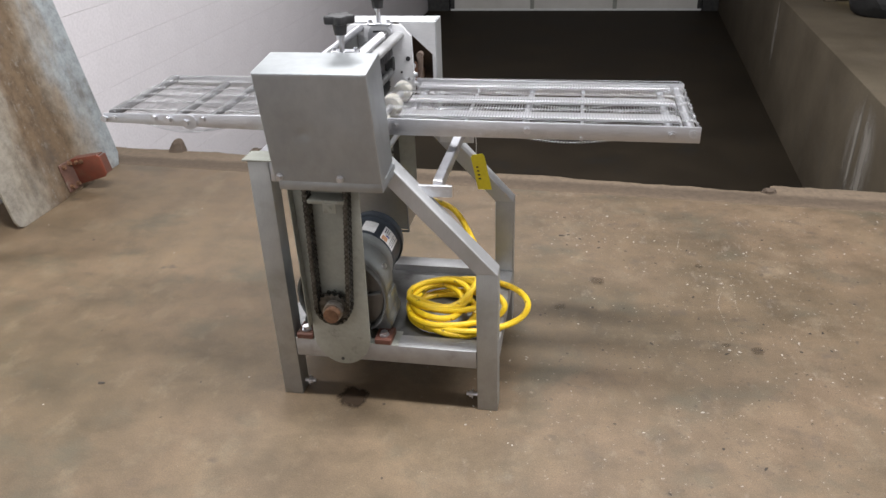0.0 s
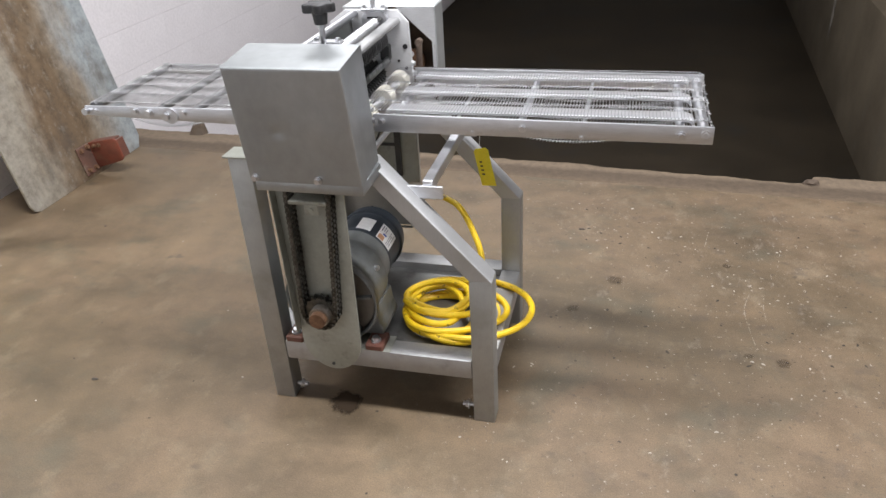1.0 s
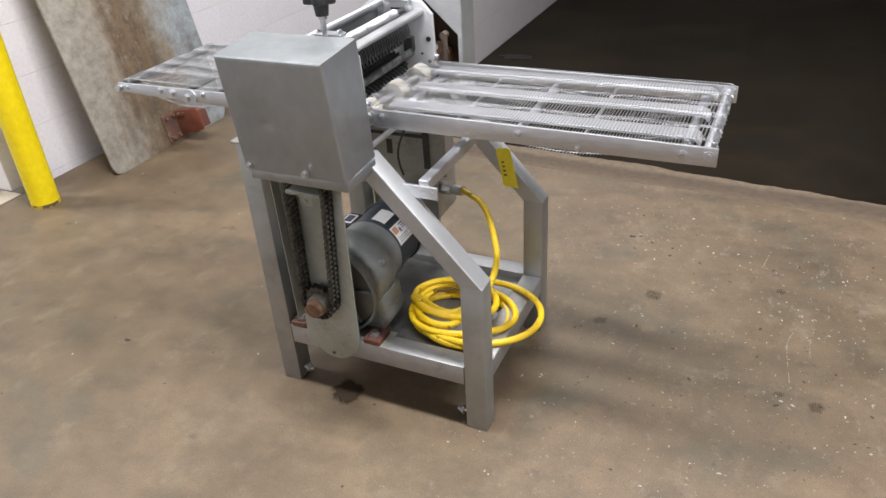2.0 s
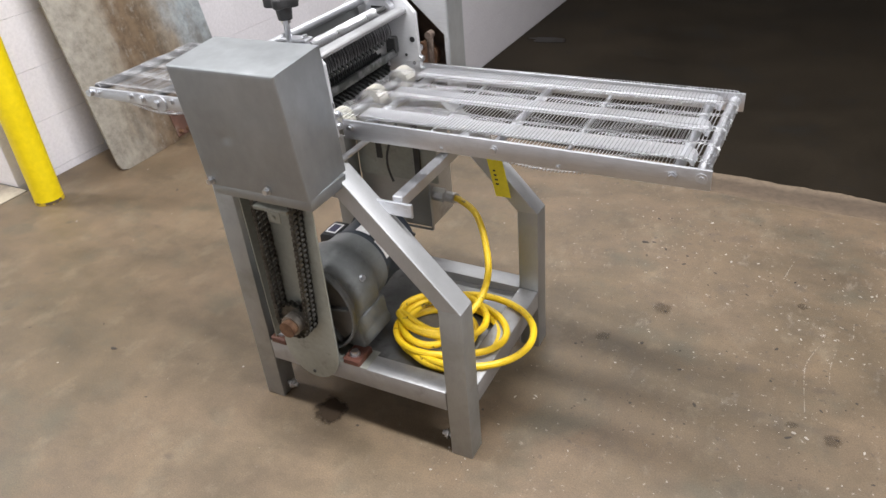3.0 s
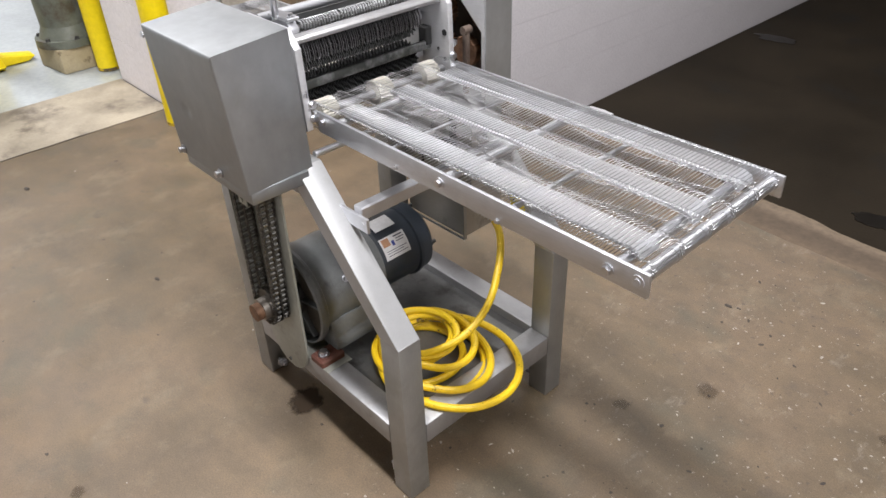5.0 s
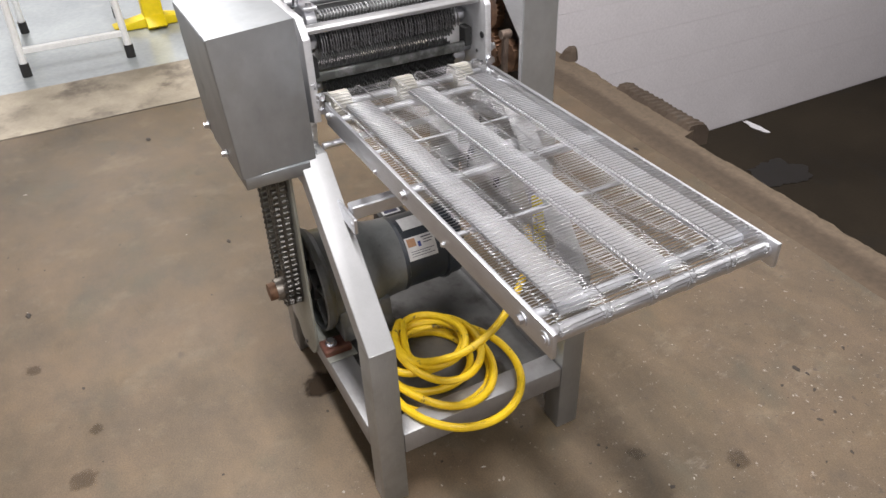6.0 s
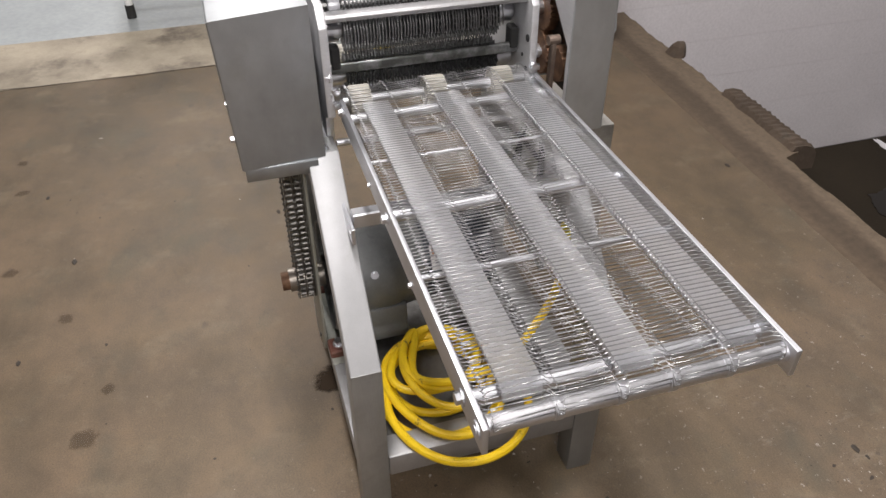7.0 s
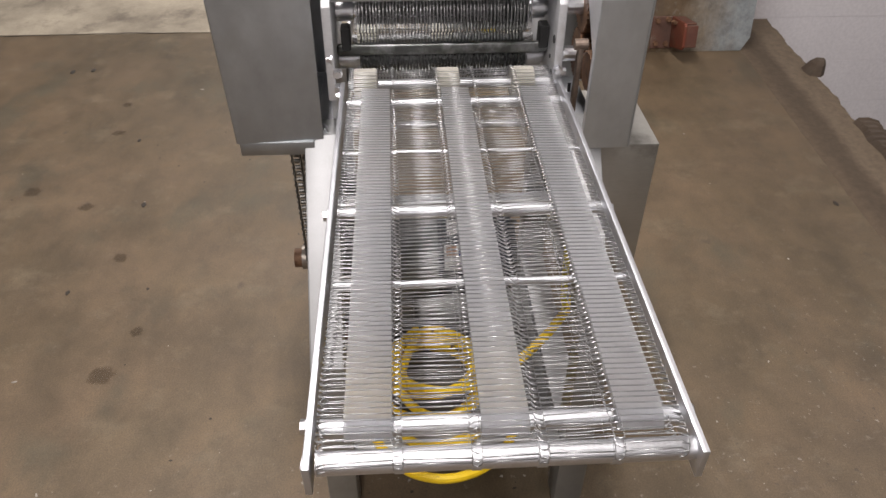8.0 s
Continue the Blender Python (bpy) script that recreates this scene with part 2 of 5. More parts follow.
    r.inputs["To Min"].default_value, r.inputs["To Max"].default_value = 0.40, 0.74
    t.links.new(mid.outputs["Fac"], r.inputs["Value"])
    t.links.new(r.outputs["Result"], b.inputs["Roughness"])
    one = bump_node(t, grain.outputs["Fac"], 0.35, 0.0015)
    t.links.new(bump_node(t, mid.outputs["Fac"], 0.2, 0.004, one).outputs["Normal"], b.inputs["Normal"])
    return m


def edge_material():
    """Dock edge concrete: a dark dirty band next to the joint, paler broken concrete along the lip."""
    m, t, b = nodes_of("dock_edge_concrete")
    c = t.nodes.new("ShaderNodeTexCoord")
    dot = t.nodes.new("ShaderNodeVectorMath")
    dot.operation = "DOT_PRODUCT"
    dot.inputs[1].default_value = (0.058, 1.0, 0.0)
    t.links.new(c.outputs["Object"], dot.inputs[0])
    n = noise_node(t, 7, 6, 0.65)
    add = t.nodes.new("ShaderNodeMath")
    add.operation = "MULTIPLY_ADD"
    t.links.new(n.outputs["Fac"], add.inputs[0])
    add.inputs[1].default_value = 0.07
    t.links.new(dot.outputs["Value"], add.inputs[2])
    shift = t.nodes.new("ShaderNodeMath")
    shift.operation = "SUBTRACT"
    t.links.new(add.outputs["Value"], shift.inputs[0])
    shift.inputs[1].default_value = 1.178
    col = ramp_node(t, shift.outputs["Value"], [(0.05, (0.108, 0.076, 0.049)), (0.085, (0.082, 0.058, 0.038)), (0.13, (0.080, 0.057, 0.037)), (0.165, (0.142, 0.105, 0.071)), (0.30, (0.122, 0.089, 0.060))]).outputs["Color"]
    fine = noise_node(t, 40, 6, 0.7)
    col = mix_node(t, 0.8, col, ramp_node(t, fine.outputs["Fac"], [(0.3, (0.7, 0.7, 0.7)), (0.7, (1.22, 1.22, 1.22))]).outputs["Color"], "MULTIPLY")
    t.links.new(col, b.inputs["Base Color"])
    b.inputs["Roughness"].default_value = 0.85
    t.links.new(bump_node(t, fine.outputs["Fac"], 0.5, 0.004).outputs["Normal"], b.inputs["Normal"])
    return m


def plate_material():
    """Old steel plate: grey paint worn to brown rust along the middle, scratches and pale flecks."""
    m, t, b = nodes_of("rusty_worn_plate")
    c = t.nodes.new("ShaderNodeTexCoord")
    sep = t.nodes.new("ShaderNodeSeparateXYZ")
    t.links.new(c.outputs["Object"], sep.inputs["Vector"])
    n1 = noise_node(t, 4.0, 6, 0.65, (1, 1.6, 0.7))
    add = t.nodes.new("ShaderNodeMath")
    add.operation = "MULTIPLY_ADD"
    t.links.new(n1.outputs["Fac"], add.inputs[0])
    add.inputs[1].default_value = 0.42
    t.links.new(sep.outputs["Y"], add.inputs[2])
    band = ramp_node(t, add.outputs["Value"], [(0.05, (0.345, 0.325, 0.29)), (0.38, (0.30, 0.268, 0.218)), (0.50, (0.165, 0.115, 0.072)), (0.61, (0.155, 0.108, 0.066)), (0.71, (0.26, 0.215, 0.165)), (0.86, (0.33, 0.36, 0.375))])
    n2 = noise_node(t, 17, 7, 0.74)
    col = mix_node(t, 0.75, band.outputs["Color"], ramp_node(t, n2.outputs["Fac"], [(0.32, (0.48, 0.46, 0.44)), (0.5, (1.0, 1.0, 1.0)), (0.68, (1.4, 1.4, 1.38))]).outputs["Color"], "MULTIPLY")
    n3 = noise_node(t, 26, 7, 0.75, (1, 1, 0.7))
    f = ramp_node(t, n3.outputs["Fac"], [(0.54, (0, 0, 0)), (0.66, (0.5, 0.5, 0.5))]).outputs["Color"]
    col = mix_node(t, f, col, (0.36, 0.34, 0.30))
    n4 = noise_node(t, 5, 6, 0.7, (1, 1, 0.8))
    f = ramp_node(t, n4.outputs["Fac"], [(0.54, (0, 0, 0)), (0.70, (0.6, 0.6, 0.6))]).outputs["Color"]
    col = mix_node(t, f, col, (0.10, 0.085, 0.07))
    t.links.new(col, b.inputs["Base Color"])
    b.inputs["Roughness"].default_value, b.inputs["Metallic"].default_value = 0.62, 0.15
    t.links.new(bump_node(t, n2.outputs["Fac"], 0.3, 0.002).outputs["Normal"], b.inputs["Normal"])
    return m


floor_mat = floor_material()
plate_mat = plate_material()
edge_mat = edge_material()
stain_mat = surface("oil_stain", (0.025, 0.019, 0.014), (0.055, 0.042, 0.031), 30, (0.6, 0.8), 0.0, 200, 0.1, 0.001)
scrape_mat = surface("pale_scrape", (0.19, 0.16, 0.125), (0.30, 0.265, 0.22), 30, (0.6, 0.8))
speck_mat = surface("pale_crumbs", (0.23, 0.20, 0.165), (0.44, 0.40, 0.35), 30, (0.6, 0.8))


# ---- mesh tools ----
def box(bm, lo, hi, bevel=0.0, seg=1):
    made = bmesh.ops.create_cube(bm, size=1.0)["verts"]
    c = [(a + b) / 2 for a, b in zip(lo, hi)]
    for v in made:
        v.co = Vector([c[k] + v.co[k] * (hi[k] - lo[k]) for k in range(3)])
    if bevel:
        edges = list({e for v in made for e in v.link_edges})
        bmesh.ops.bevel(bm, geom=edges, offset=bevel, segments=seg, affect="EDGES", profile=0.5)
    return bm


def rod(bm, a, b, r, seg=16, r2=None, caps=True):
    a, b = Vector(a), Vector(b)
    way = b - a
    turn = way.to_track_quat("Z", "Y").to_matrix().to_4x4()
    bmesh.ops.create_cone(bm, cap_ends=caps, segments=seg, radius1=r, radius2=r if r2 is None else r2, depth=way.length, matrix=Matrix.Translation((a + b) / 2) @ turn)
    return bm


def prism(bm, poly, axis, lo, hi, bevel=0.0):
    """A polygon swept along an axis: the polygon's two numbers are the other two axes in order."""
    def put(p, d):
        return {"x": (d, p[0], p[1]), "y": (p[0], d, p[1]), "z": (p[0], p[1], d)}[axis]
    a = [bm.verts.new(put(p, lo)) for p in poly]
    b = [bm.verts.new(put(p, hi)) for p in poly]
    n = len(poly)
    faces = [bm.faces.new(a), bm.faces.new(b[::-1])] + [bm.faces.new((a[i], b[i], b[(i + 1) % n], a[(i + 1) % n])) for i in range(n)]
    bmesh.ops.recalc_face_normals(bm, faces=faces)
    if bevel:
        edges = list({e for f in faces for e in f.edges})
        bmesh.ops.bevel(bm, geom=edges, offset=bevel, segments=2, affect="EDGES", profile=0.5)
    return bm


def sweep(bm, points, r, seg=8, closed=False):
    """A round tube along a line of points."""
    pts = [Vector(p) for p in points]
    n = len(pts)
    rings, side = [], None
    for i, p in enumerate(pts):
        a = pts[i - 1] if i or closed else p
        b = pts[(i + 1) % n] if i < n - 1 or closed else p
        t = (b - a).normalized()
        if side is None:
            side = t.orthogonal().normalized()
        side = (side - t * side.dot(t)).normalized()
        up = t.cross(side)
        rings.append([bm.verts.new(p + r * (math.cos(k * math.tau / seg) * side + math.sin(k * math.tau / seg) * up)) for k in range(seg)])
    for i in range(n if closed else n - 1):
        q, w = rings[i], rings[(i + 1) % n]
        for k in range(seg):
            bm.faces.new((q[k], q[(k + 1) % seg], w[(k + 1) % seg], w[k]))
    if not closed:
        bm.faces.new(rings[0][::-1])
        bm.faces.new(rings[-1])
    return bm


def hexbolt(bm, at, way, r, high):
    """A hexagon head with a washer."""
    at, way = Vector(at), Vector(way).normalized()
    rod(bm, at, at + way * high * 0.25, r * 1.35, 14)
    rod(bm, at + way * high * 0.25, at + way * high, r, 6)
    return bm


def mesh_of(name, bm, material, smooth=True):
    me = bpy.data.meshes.new(name)
    bm.to_mesh(me)
    bm.free()
    me.materials.append(material)
    if smooth:
        me.shade_smooth()
        me.set_sharp_from_angle(angle=radians(24))
    return me


def thing(name, label, category, at=(0, 0, 0), group="", kind=""):
    ob = new(name)
    ob.location = at
    ob.empty_display_size = 0.1
    return tagged(ob, label, category, group, kind)


def part(name, bm, material, parent, label="", smooth=True, at=None):
    ob = new(name, mesh_of(name, bm, material, smooth))
    ob.parent = parent
    if at is not None:
        ob.location = at
    if label:
        ob["label"] = label
    return ob


def solo(name, bm, material, label, category, kind="", smooth=True, at=(0, 0, 0)):
    ob = new(name, mesh_of(name, bm, material, smooth))
    ob.location = at
    return tagged(ob, label, category, "", kind)


def B():
    return bmesh.new()


# ---- the building ----
FLOOR_EDGE = -0.9
WALL = -1.99
JAMB = -2.41
PIT = -0.98
DOCK_END = 10.5
DOCK_SIDE = 1.945


def side_x(y):
    """The retaining wall on the dock's far side runs slightly askew."""
    return 1.88 + 0.055 * y


def crack_y(x):
    return 1.178 - 0.058 * x


def edge_y(x):
    wide = 0.218 + 0.055 * min(max((x + 1.10) / 0.02, 0), 1) - 0.108 * min(max((x + 0.66) / 0.04, 0), 1)
    wide -= 0.030 * min(max((x - 0.3) / 0.7, 0), 1)
    wide += 0.065 * min(max((x - 1.205) / 0.02, 0), 1)
    return crack_y(x) + wide


def ragged(x, seed):
    return 0.016 * noise.noise((x * 5, seed, 0)) + 0.010 * noise.noise((x * 17, seed, 3)) + 0.005 * noise.noise((x * 45, seed, 7))


def slab(name, xs, near, far, top, bottom, material, label, category="floor"):
    """A slab between two ragged lines along x."""
    bm = B()
    rows = []
    for x in xs:
        a, b = near(x), far(x)
        rows.append([bm.verts.new((x, a, top)), bm.verts.new((x, b, top)), bm.verts.new((x, b + 0.012 * noise.noise((x * 9, 5, 1)), (top + bottom) / 2)), bm.verts.new((x, b, bottom)), bm.verts.new((x, a, bottom))])
    for p, q in zip(rows, rows[1:]):
        for k in range(5):
            bm.faces.new((p[k], q[k], q[(k + 1) % 5], p[(k + 1) % 5]))
    bm.faces.new(rows[0])
    bm.faces.new(rows[-1][::-1])
    bmesh.ops.recalc_face_normals(bm, faces=bm.faces[:])
    return solo(name, bm, material, label, category, "structure", False)


def steps(a, b, n):
    return [a + (b - a) * i / n for i in range(n + 1)]


slab("floor", steps(-1.922, 6.0, 260), lambda x: -6.0, lambda x: crack_y(x) + 0.35 * ragged(x, 1) if x < DOCK_SIDE - 0.005 else 0.9985, 0.0, -0.95, floor_mat, "worn brown-stained concrete warehouse floor")
slab("floor_edge_strip", steps(-1.985, DOCK_SIDE - 0.01, 250), lambda x: crack_y(x) + 0.35 * ragged(x, 1) + 0.0015, lambda x: edge_y(x) + ragged(x, 2), -0.003, -0.95, edge_mat, "rough broken concrete strip along the dock edge")

bm = B()
box(bm, (JAMB - 0.002, -2.6, -0.2), (-1.928, 0.329, 0.001))
solo("threshold", bm, surface("pale_threshold_concrete", (0.235, 0.20, 0.15), (0.42, 0.365, 0.28), 3.2, (0.55, 0.75), 0.0, 90, 0.3, 0.002, None, (5, (0.14, 0.115, 0.088), 0.52, 0.68), (0.36, 0.62)), "paler concrete threshold strip in the doorway", "floor", "structure")
bm = B()
box(bm, (-7.5, -6.0, -0.2), (JAMB - 0.006, 3.5, -0.004))
solo("side_room_floor", bm, epoxy, "glossy pale grey epoxy floor of the next room", "floor", "structure")
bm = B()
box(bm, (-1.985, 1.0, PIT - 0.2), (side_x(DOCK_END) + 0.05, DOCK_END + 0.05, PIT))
solo("dock_pit_floor", bm, pit_concrete, "dark concrete floor of the sunken dock", "floor", "structure")

# the wall beside the dock: a core with painted blocks on its face
wall = thing("wall_west", "white painted concrete block wall beside the dock", "wall", kind="structure")
bm = B()
box(bm, (JAMB, 0.336, PIT - 0.1), (WALL - 0.006, DOCK_END, 3.6))
part("core", bm, joint_grey, wall)
bm = B()
box(bm, (JAMB, -6.0, -0.1), (WALL, -2.6, 3.6))
box(bm, (JAMB, -2.6, 2.6), (WALL, 0.336, 3.6))
solo("wall_west_return", bm, wall_plain, "white painted wall past the wide doorway", "wall", "structure")

bm = B()
prism(bm, [(side_x(1.0), 1.0), (6.0, 1.0), (6.0, DOCK_END), (side_x(DOCK_END), DOCK_END)], "z", PIT - 0.1, 0.0, 0.012)
solo("dock_side_block", bm, side_concrete, "stained concrete retaining wall and raised slab of the dock", "wall", "structure")
bm = B()
box(bm, (-2.0, DOCK_END, PIT - 0.1), (6.0, DOCK_END + 0.25, 3.6))
solo("wall_north", bm, wall_plain, "wall round the dock door", "wall", "structure")
# unseen walls closing the room; their white paint bounces light onto the steel
bm = B()
box(bm, (6.0, -6.0, -1.0), (6.2, DOCK_END + 0.25, 3.6))
solo("wall_east", bm, wall_plain, "unseen plain wall closing the warehouse", "wall", "structure")
bm = B()
box(bm, (-7.5, -6.2, -0.2), (6.2, -6.0, 3.6))
solo("wall_south", bm, wall_plain, "unseen plain wall closing the warehouse", "wall", "structure")
bm = B()
box(bm, (-7.7, -6.2, -0.2), (-7.5, 3.7, 3.6))
box(bm, (-7.5, 3.5, -0.2), (JAMB, 3.7, 3.6))
solo("side_room_wall", bm, wall_plain, "plain white wall of the next room", "wall", "structure")
# unseen ceiling, greyed to weaken its reflection in the steel tops
bm = B()
box(bm, (-7.7, -6.2, 3.6), (6.2, DOCK_END + 0.25, 3.75))
solo("ceiling", bm, ceiling_mat, "unseen plain grey ceiling", "ceiling", "structure")

# dock door: white sections with stiles and a dark frame
door = thing("door_1", "closed white sectional dock door at the far end", "door", kind="structure")
D = DOCK_END
for k in range(4):
    bm = B()
    box(bm, (-1.62, D - 0.09, PIT + 0.03 + 0.52 * k), (2.21, D - 0.05, PIT + 0.54 + 0.52 * k), 0.008)
    part("panel", bm, door_white, door)
for x in (-1.59, -0.33, 0.93, 2.18):
    bm = B()
    box(bm, (x - 0.03, D - 0.12, PIT + 0.03), (x + 0.03, D - 0.088, PIT + 2.1), 0.004)
    part("stile", bm, dark_cast if x in (-1.59, 2.18) else olive, door)
bm = B()
box(bm, (-1.62, D - 0.11, PIT), (2.21, D - 0.05, PIT + 0.03))
part("bottom_seal", bm, white_metal, door)
for lo, hi in (((-1.98, D - 0.15, PIT), (-1.64, D, 2.0)), ((2.225, D - 0.15, PIT), (side_x(D - 0.15) - 0.002, D, 2.0))):
    bm = B()
    box(bm, lo, hi)
    part("jamb", bm, dark_cast, door)


# ---- the machine ----
machine = thing("slicing_machine", "stainless steel conveyor-fed strip cutting machine on a tube frame", "machine")


def frame_side(y0, y1):
    """One trapezoid side of the tube frame."""
    def tube(name, poly, metal=steel):
        bm = B()
        prism(bm, poly, "y", y0, y1, 0.0022)
        part(name, bm, metal, machine)
    tube("leg", [(-0.281, 0), (-0.231, 0), (-0.231, 0.6475), (-0.281, 0.6475)], leg_steel)
    tube("leg", [(0.228, 0), (0.278, 0), (0.278, 0.3925), (0.228, 0.3925)], leg_steel)
    bm = B()
    box(bm, (-0.292, y0 - 0.003, 0.648), (-0.20, y1 + 0.003, 0.6525), 0.001)
    part("cap_plate", bm, olive, machine)
    tube("brace", [(0.228, 0.391), (0.278, 0.391), (0.04, 0.652), (-0.01, 0.652)], brace_steel)
    tube("top_bar", [(-0.2305, 0.601), (0.033, 0.601), (-0.010, 0.6475), (-0.2305, 0.6475)])
    tube("crossbar", [(-0.230, 0.126), (0.227, 0.126), (0.227, 0.176), (-0.230, 0.176)], bar_steel)


frame_side(-0.2205, -0.1705)
frame_side(0.182, 0.232)
for x0, x1 in ((-0.281, -0.231), (0.228, 0.278)):
    bm = B()
    box(bm, (x0, -0.170, 0.126), (x1, 0.1815, 0.176), 0.0035, 2)
    part("side_bar", bm, bar_steel, machine)
bm = B()
box(bm, (-0.281, -0.170, 0.599), (-0.231, 0.1815, 0.647), 0.0035, 2)
part("side_bar", bm, steel, machine)
# shade under the motor and cable is put into the shelf's dark colour
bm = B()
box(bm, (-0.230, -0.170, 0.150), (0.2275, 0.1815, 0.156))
part("shelf", bm, surface("shaded_shelf_steel", (0.14, 0.14, 0.138), (0.22, 0.22, 0.215), 8, (0.35, 0.55), 0.8, 90, 0.1, 0.0006, None, (10, (0.06, 0.055, 0.05), 0.5, 0.7)), machine, "shelf between the lower bars, coloured dark for the shade there")
for x, y, s in ((-0.229, -0.198, 1), (0.226, -0.198, -1), (-0.229, 0.202, 1), (0.226, 0.202, -1)):
    bm = B()
    rod(bm, (x, y, 0.03), (x + 0.028 * s, y, 0.03), 0.005, 8)
    hexbolt(bm, (x + 0.012 * s, y, 0.03), (s, 0, 0), 0.009, 0.009)
    part("levelling_bolt", bm, bright, machine)

# tabs and the tie between the two frame sides
for y in (-0.179, 0.172):
    bm = B()
    box(bm, (0.082, y - 0.003, 0.562), (0.172, y + 0.003, 0.590), 0.001)
    rod(bm, (0.160, y - 0.004, 0.577), (0.160, y + 0.0035, 0.577), 0.004, 10)
    part("tab", bm, steel_x, machine)
bm = B()
box(bm, (0.128, -0.175, 0.575), (0.150, 0.168, 0.600), 0.002)
part("tie_bar", bm, steel_x, machine)


# front guard: folded sheet with a dent, a lower lip and bolts
def guard():
    bm = B()
    n = 30
    def zz(v, y):
        return 0.648 + v * (0.876 + 0.10 * (y + 0.335) - 0.648)
    grid = []
    for j in range(n + 1):
        row = []
        for i in range(n + 1):
            x = -0.189 + 0.231 * i / n
            z = zz(j / n, -0.335)
            d = 0.0035 * math.exp(-((x + 0.107) ** 2 + (z - 0.752) ** 2) / 0.00007)
            edge = min(i, n - i, j, n - j) / n
            d += 0.0012 * noise.noise((x * 14, z * 14, 2)) * min(1, edge * 6)
            row.append(bm.verts.new((x, -0.332 + d, z)))
        grid.append(row)
    for j in range(n):
        for i in range(n):
            bm.faces.new((grid[j][i], grid[j][i + 1], grid[j + 1][i + 1], grid[j + 1][i]))
    def strip(line, far_pts):
        back = [bm.verts.new(p) for p in far_pts]
        for k in range(len(line) - 1):
            bm.faces.new((line[k], back[k], back[k + 1], line[k + 1]))
        return back
    top = strip(grid[n][::-1], [(v.co.x - 0.012, -0.192, 0.882) for v in grid[n][::-1]])
    strip([grid[j][n] for j in range(n, -1, -1)], [(0.032, -0.192, 0.648 + (0.882 - 0.648) * j / n) for j in range(n, -1, -1)])
    strip([grid[j][0] for j in range(n + 1)], [(-0.199, -0.192, 0.648 + (0.882 - 0.648) * j / n) for j in range(n + 1)])
    for v in bm.verts:
        v.co.x += 0.055 * (0.876 - v.co.z)
        if v.co.y < -0.3:
            v.co.y += 0.05 * max(0.0, 0.876 - v.co.z)
    bmesh.ops.remove_doubles(bm, verts=bm.verts[:], dist=0.0003)
    bmesh.ops.recalc_face_normals(bm, faces=bm.faces[:])
    edges = [e for e in bm.edges if len(e.link_faces) == 2 and e.calc_face_angle() > 0.8]
    bmesh.ops.bevel(bm, geom=edges, offset=0.004, segments=3, affect="EDGES", profile=0.5)
    bmesh.ops.solidify(bm, geom=bm.faces[:], thickness=0.002)
    ob = part("guard", bm, sheet, machine, "dull stainless guard box with a small dent")
    bm = B()
    prism(bm, [(-0.170, -0.3165), (0.053, -0.3165), (0.053, -0.205), (-0.170, -0.205)], "z", 0.626, 0.6485, 0.002)
    part("lip", bm, sheet, ob)
    for x in (-0.164, -0.034):
        bm = B()
        hexbolt(bm, (x, -0.3215, 0.657), (0, -1, 0), 0.0058, 0.009)
        part("bolt", bm, bright, ob)
    return ob


guard()

# chain guard backing plate with rounded foot
bm = B()
outer = [(-0.184, 0.63), (-0.177, 0.215)] + [(-0.105 + 0.072 * math.cos(a), 0.20 + 0.085 * math.sin(a)) for a in steps(math.pi, math.tau, 18)] + [(-0.033, 0.215), (-0.027, 0.63)]
prism(bm, outer, "y", -0.2265, -0.2213, 0.0006)
back = part("chain_guard", bm, olive, machine, "grey-green round-footed chain guard plate")
bm = B()
rod(bm, (-0.108, -0.229, 0.131), (-0.108, -0.2262, 0.131), 0.004, 10)
part("screw", bm, dark_cast, back)
part("flange", prism(B(), [(-0.1840, 0.60), (-0.1775, 0.23), (-0.1755, 0.23), (-0.1820, 0.60)], "y", -0.250, -0.2268), olive, back)
bm = B()
box(bm, (-0.133, -0.270, 0.574), (-0.050, -0.267, 0.582), 0.001)
box(bm, (-0.133, -0.267, 0.579), (-0.050, -0.2268, 0.582), 0.001)
box(bm, (-0.098, -0.2715, 0.553), (-0.068, -0.2685, 0.577), 0.001)
rod(bm, (-0.083, -0.275, 0.565), (-0.083, -0.2705, 0.565), 0.005, 10)
part("bracket", bm, olive, machine)


def link_outline(p, q, r):
    """A flat link: two round ends joined with a waist."""
    t = (q - p).normalized()
    s = Vector((t.z, 0, -t.x))
    out = [q + r * (math.cos(a) * t + math.sin(a) * s) for a in steps(math.radians(-80), math.radians(80), 4)]
    out.append((p + q) / 2 + s * r * 0.72)
    out += [p - r * (math.cos(a) * t + math.sin(a) * s) for a in steps(math.radians(-80), math.radians(80), 4)]
    out.append((p + q) / 2 - s * r * 0.72)
    return [(v.x, v.z) for v in out]


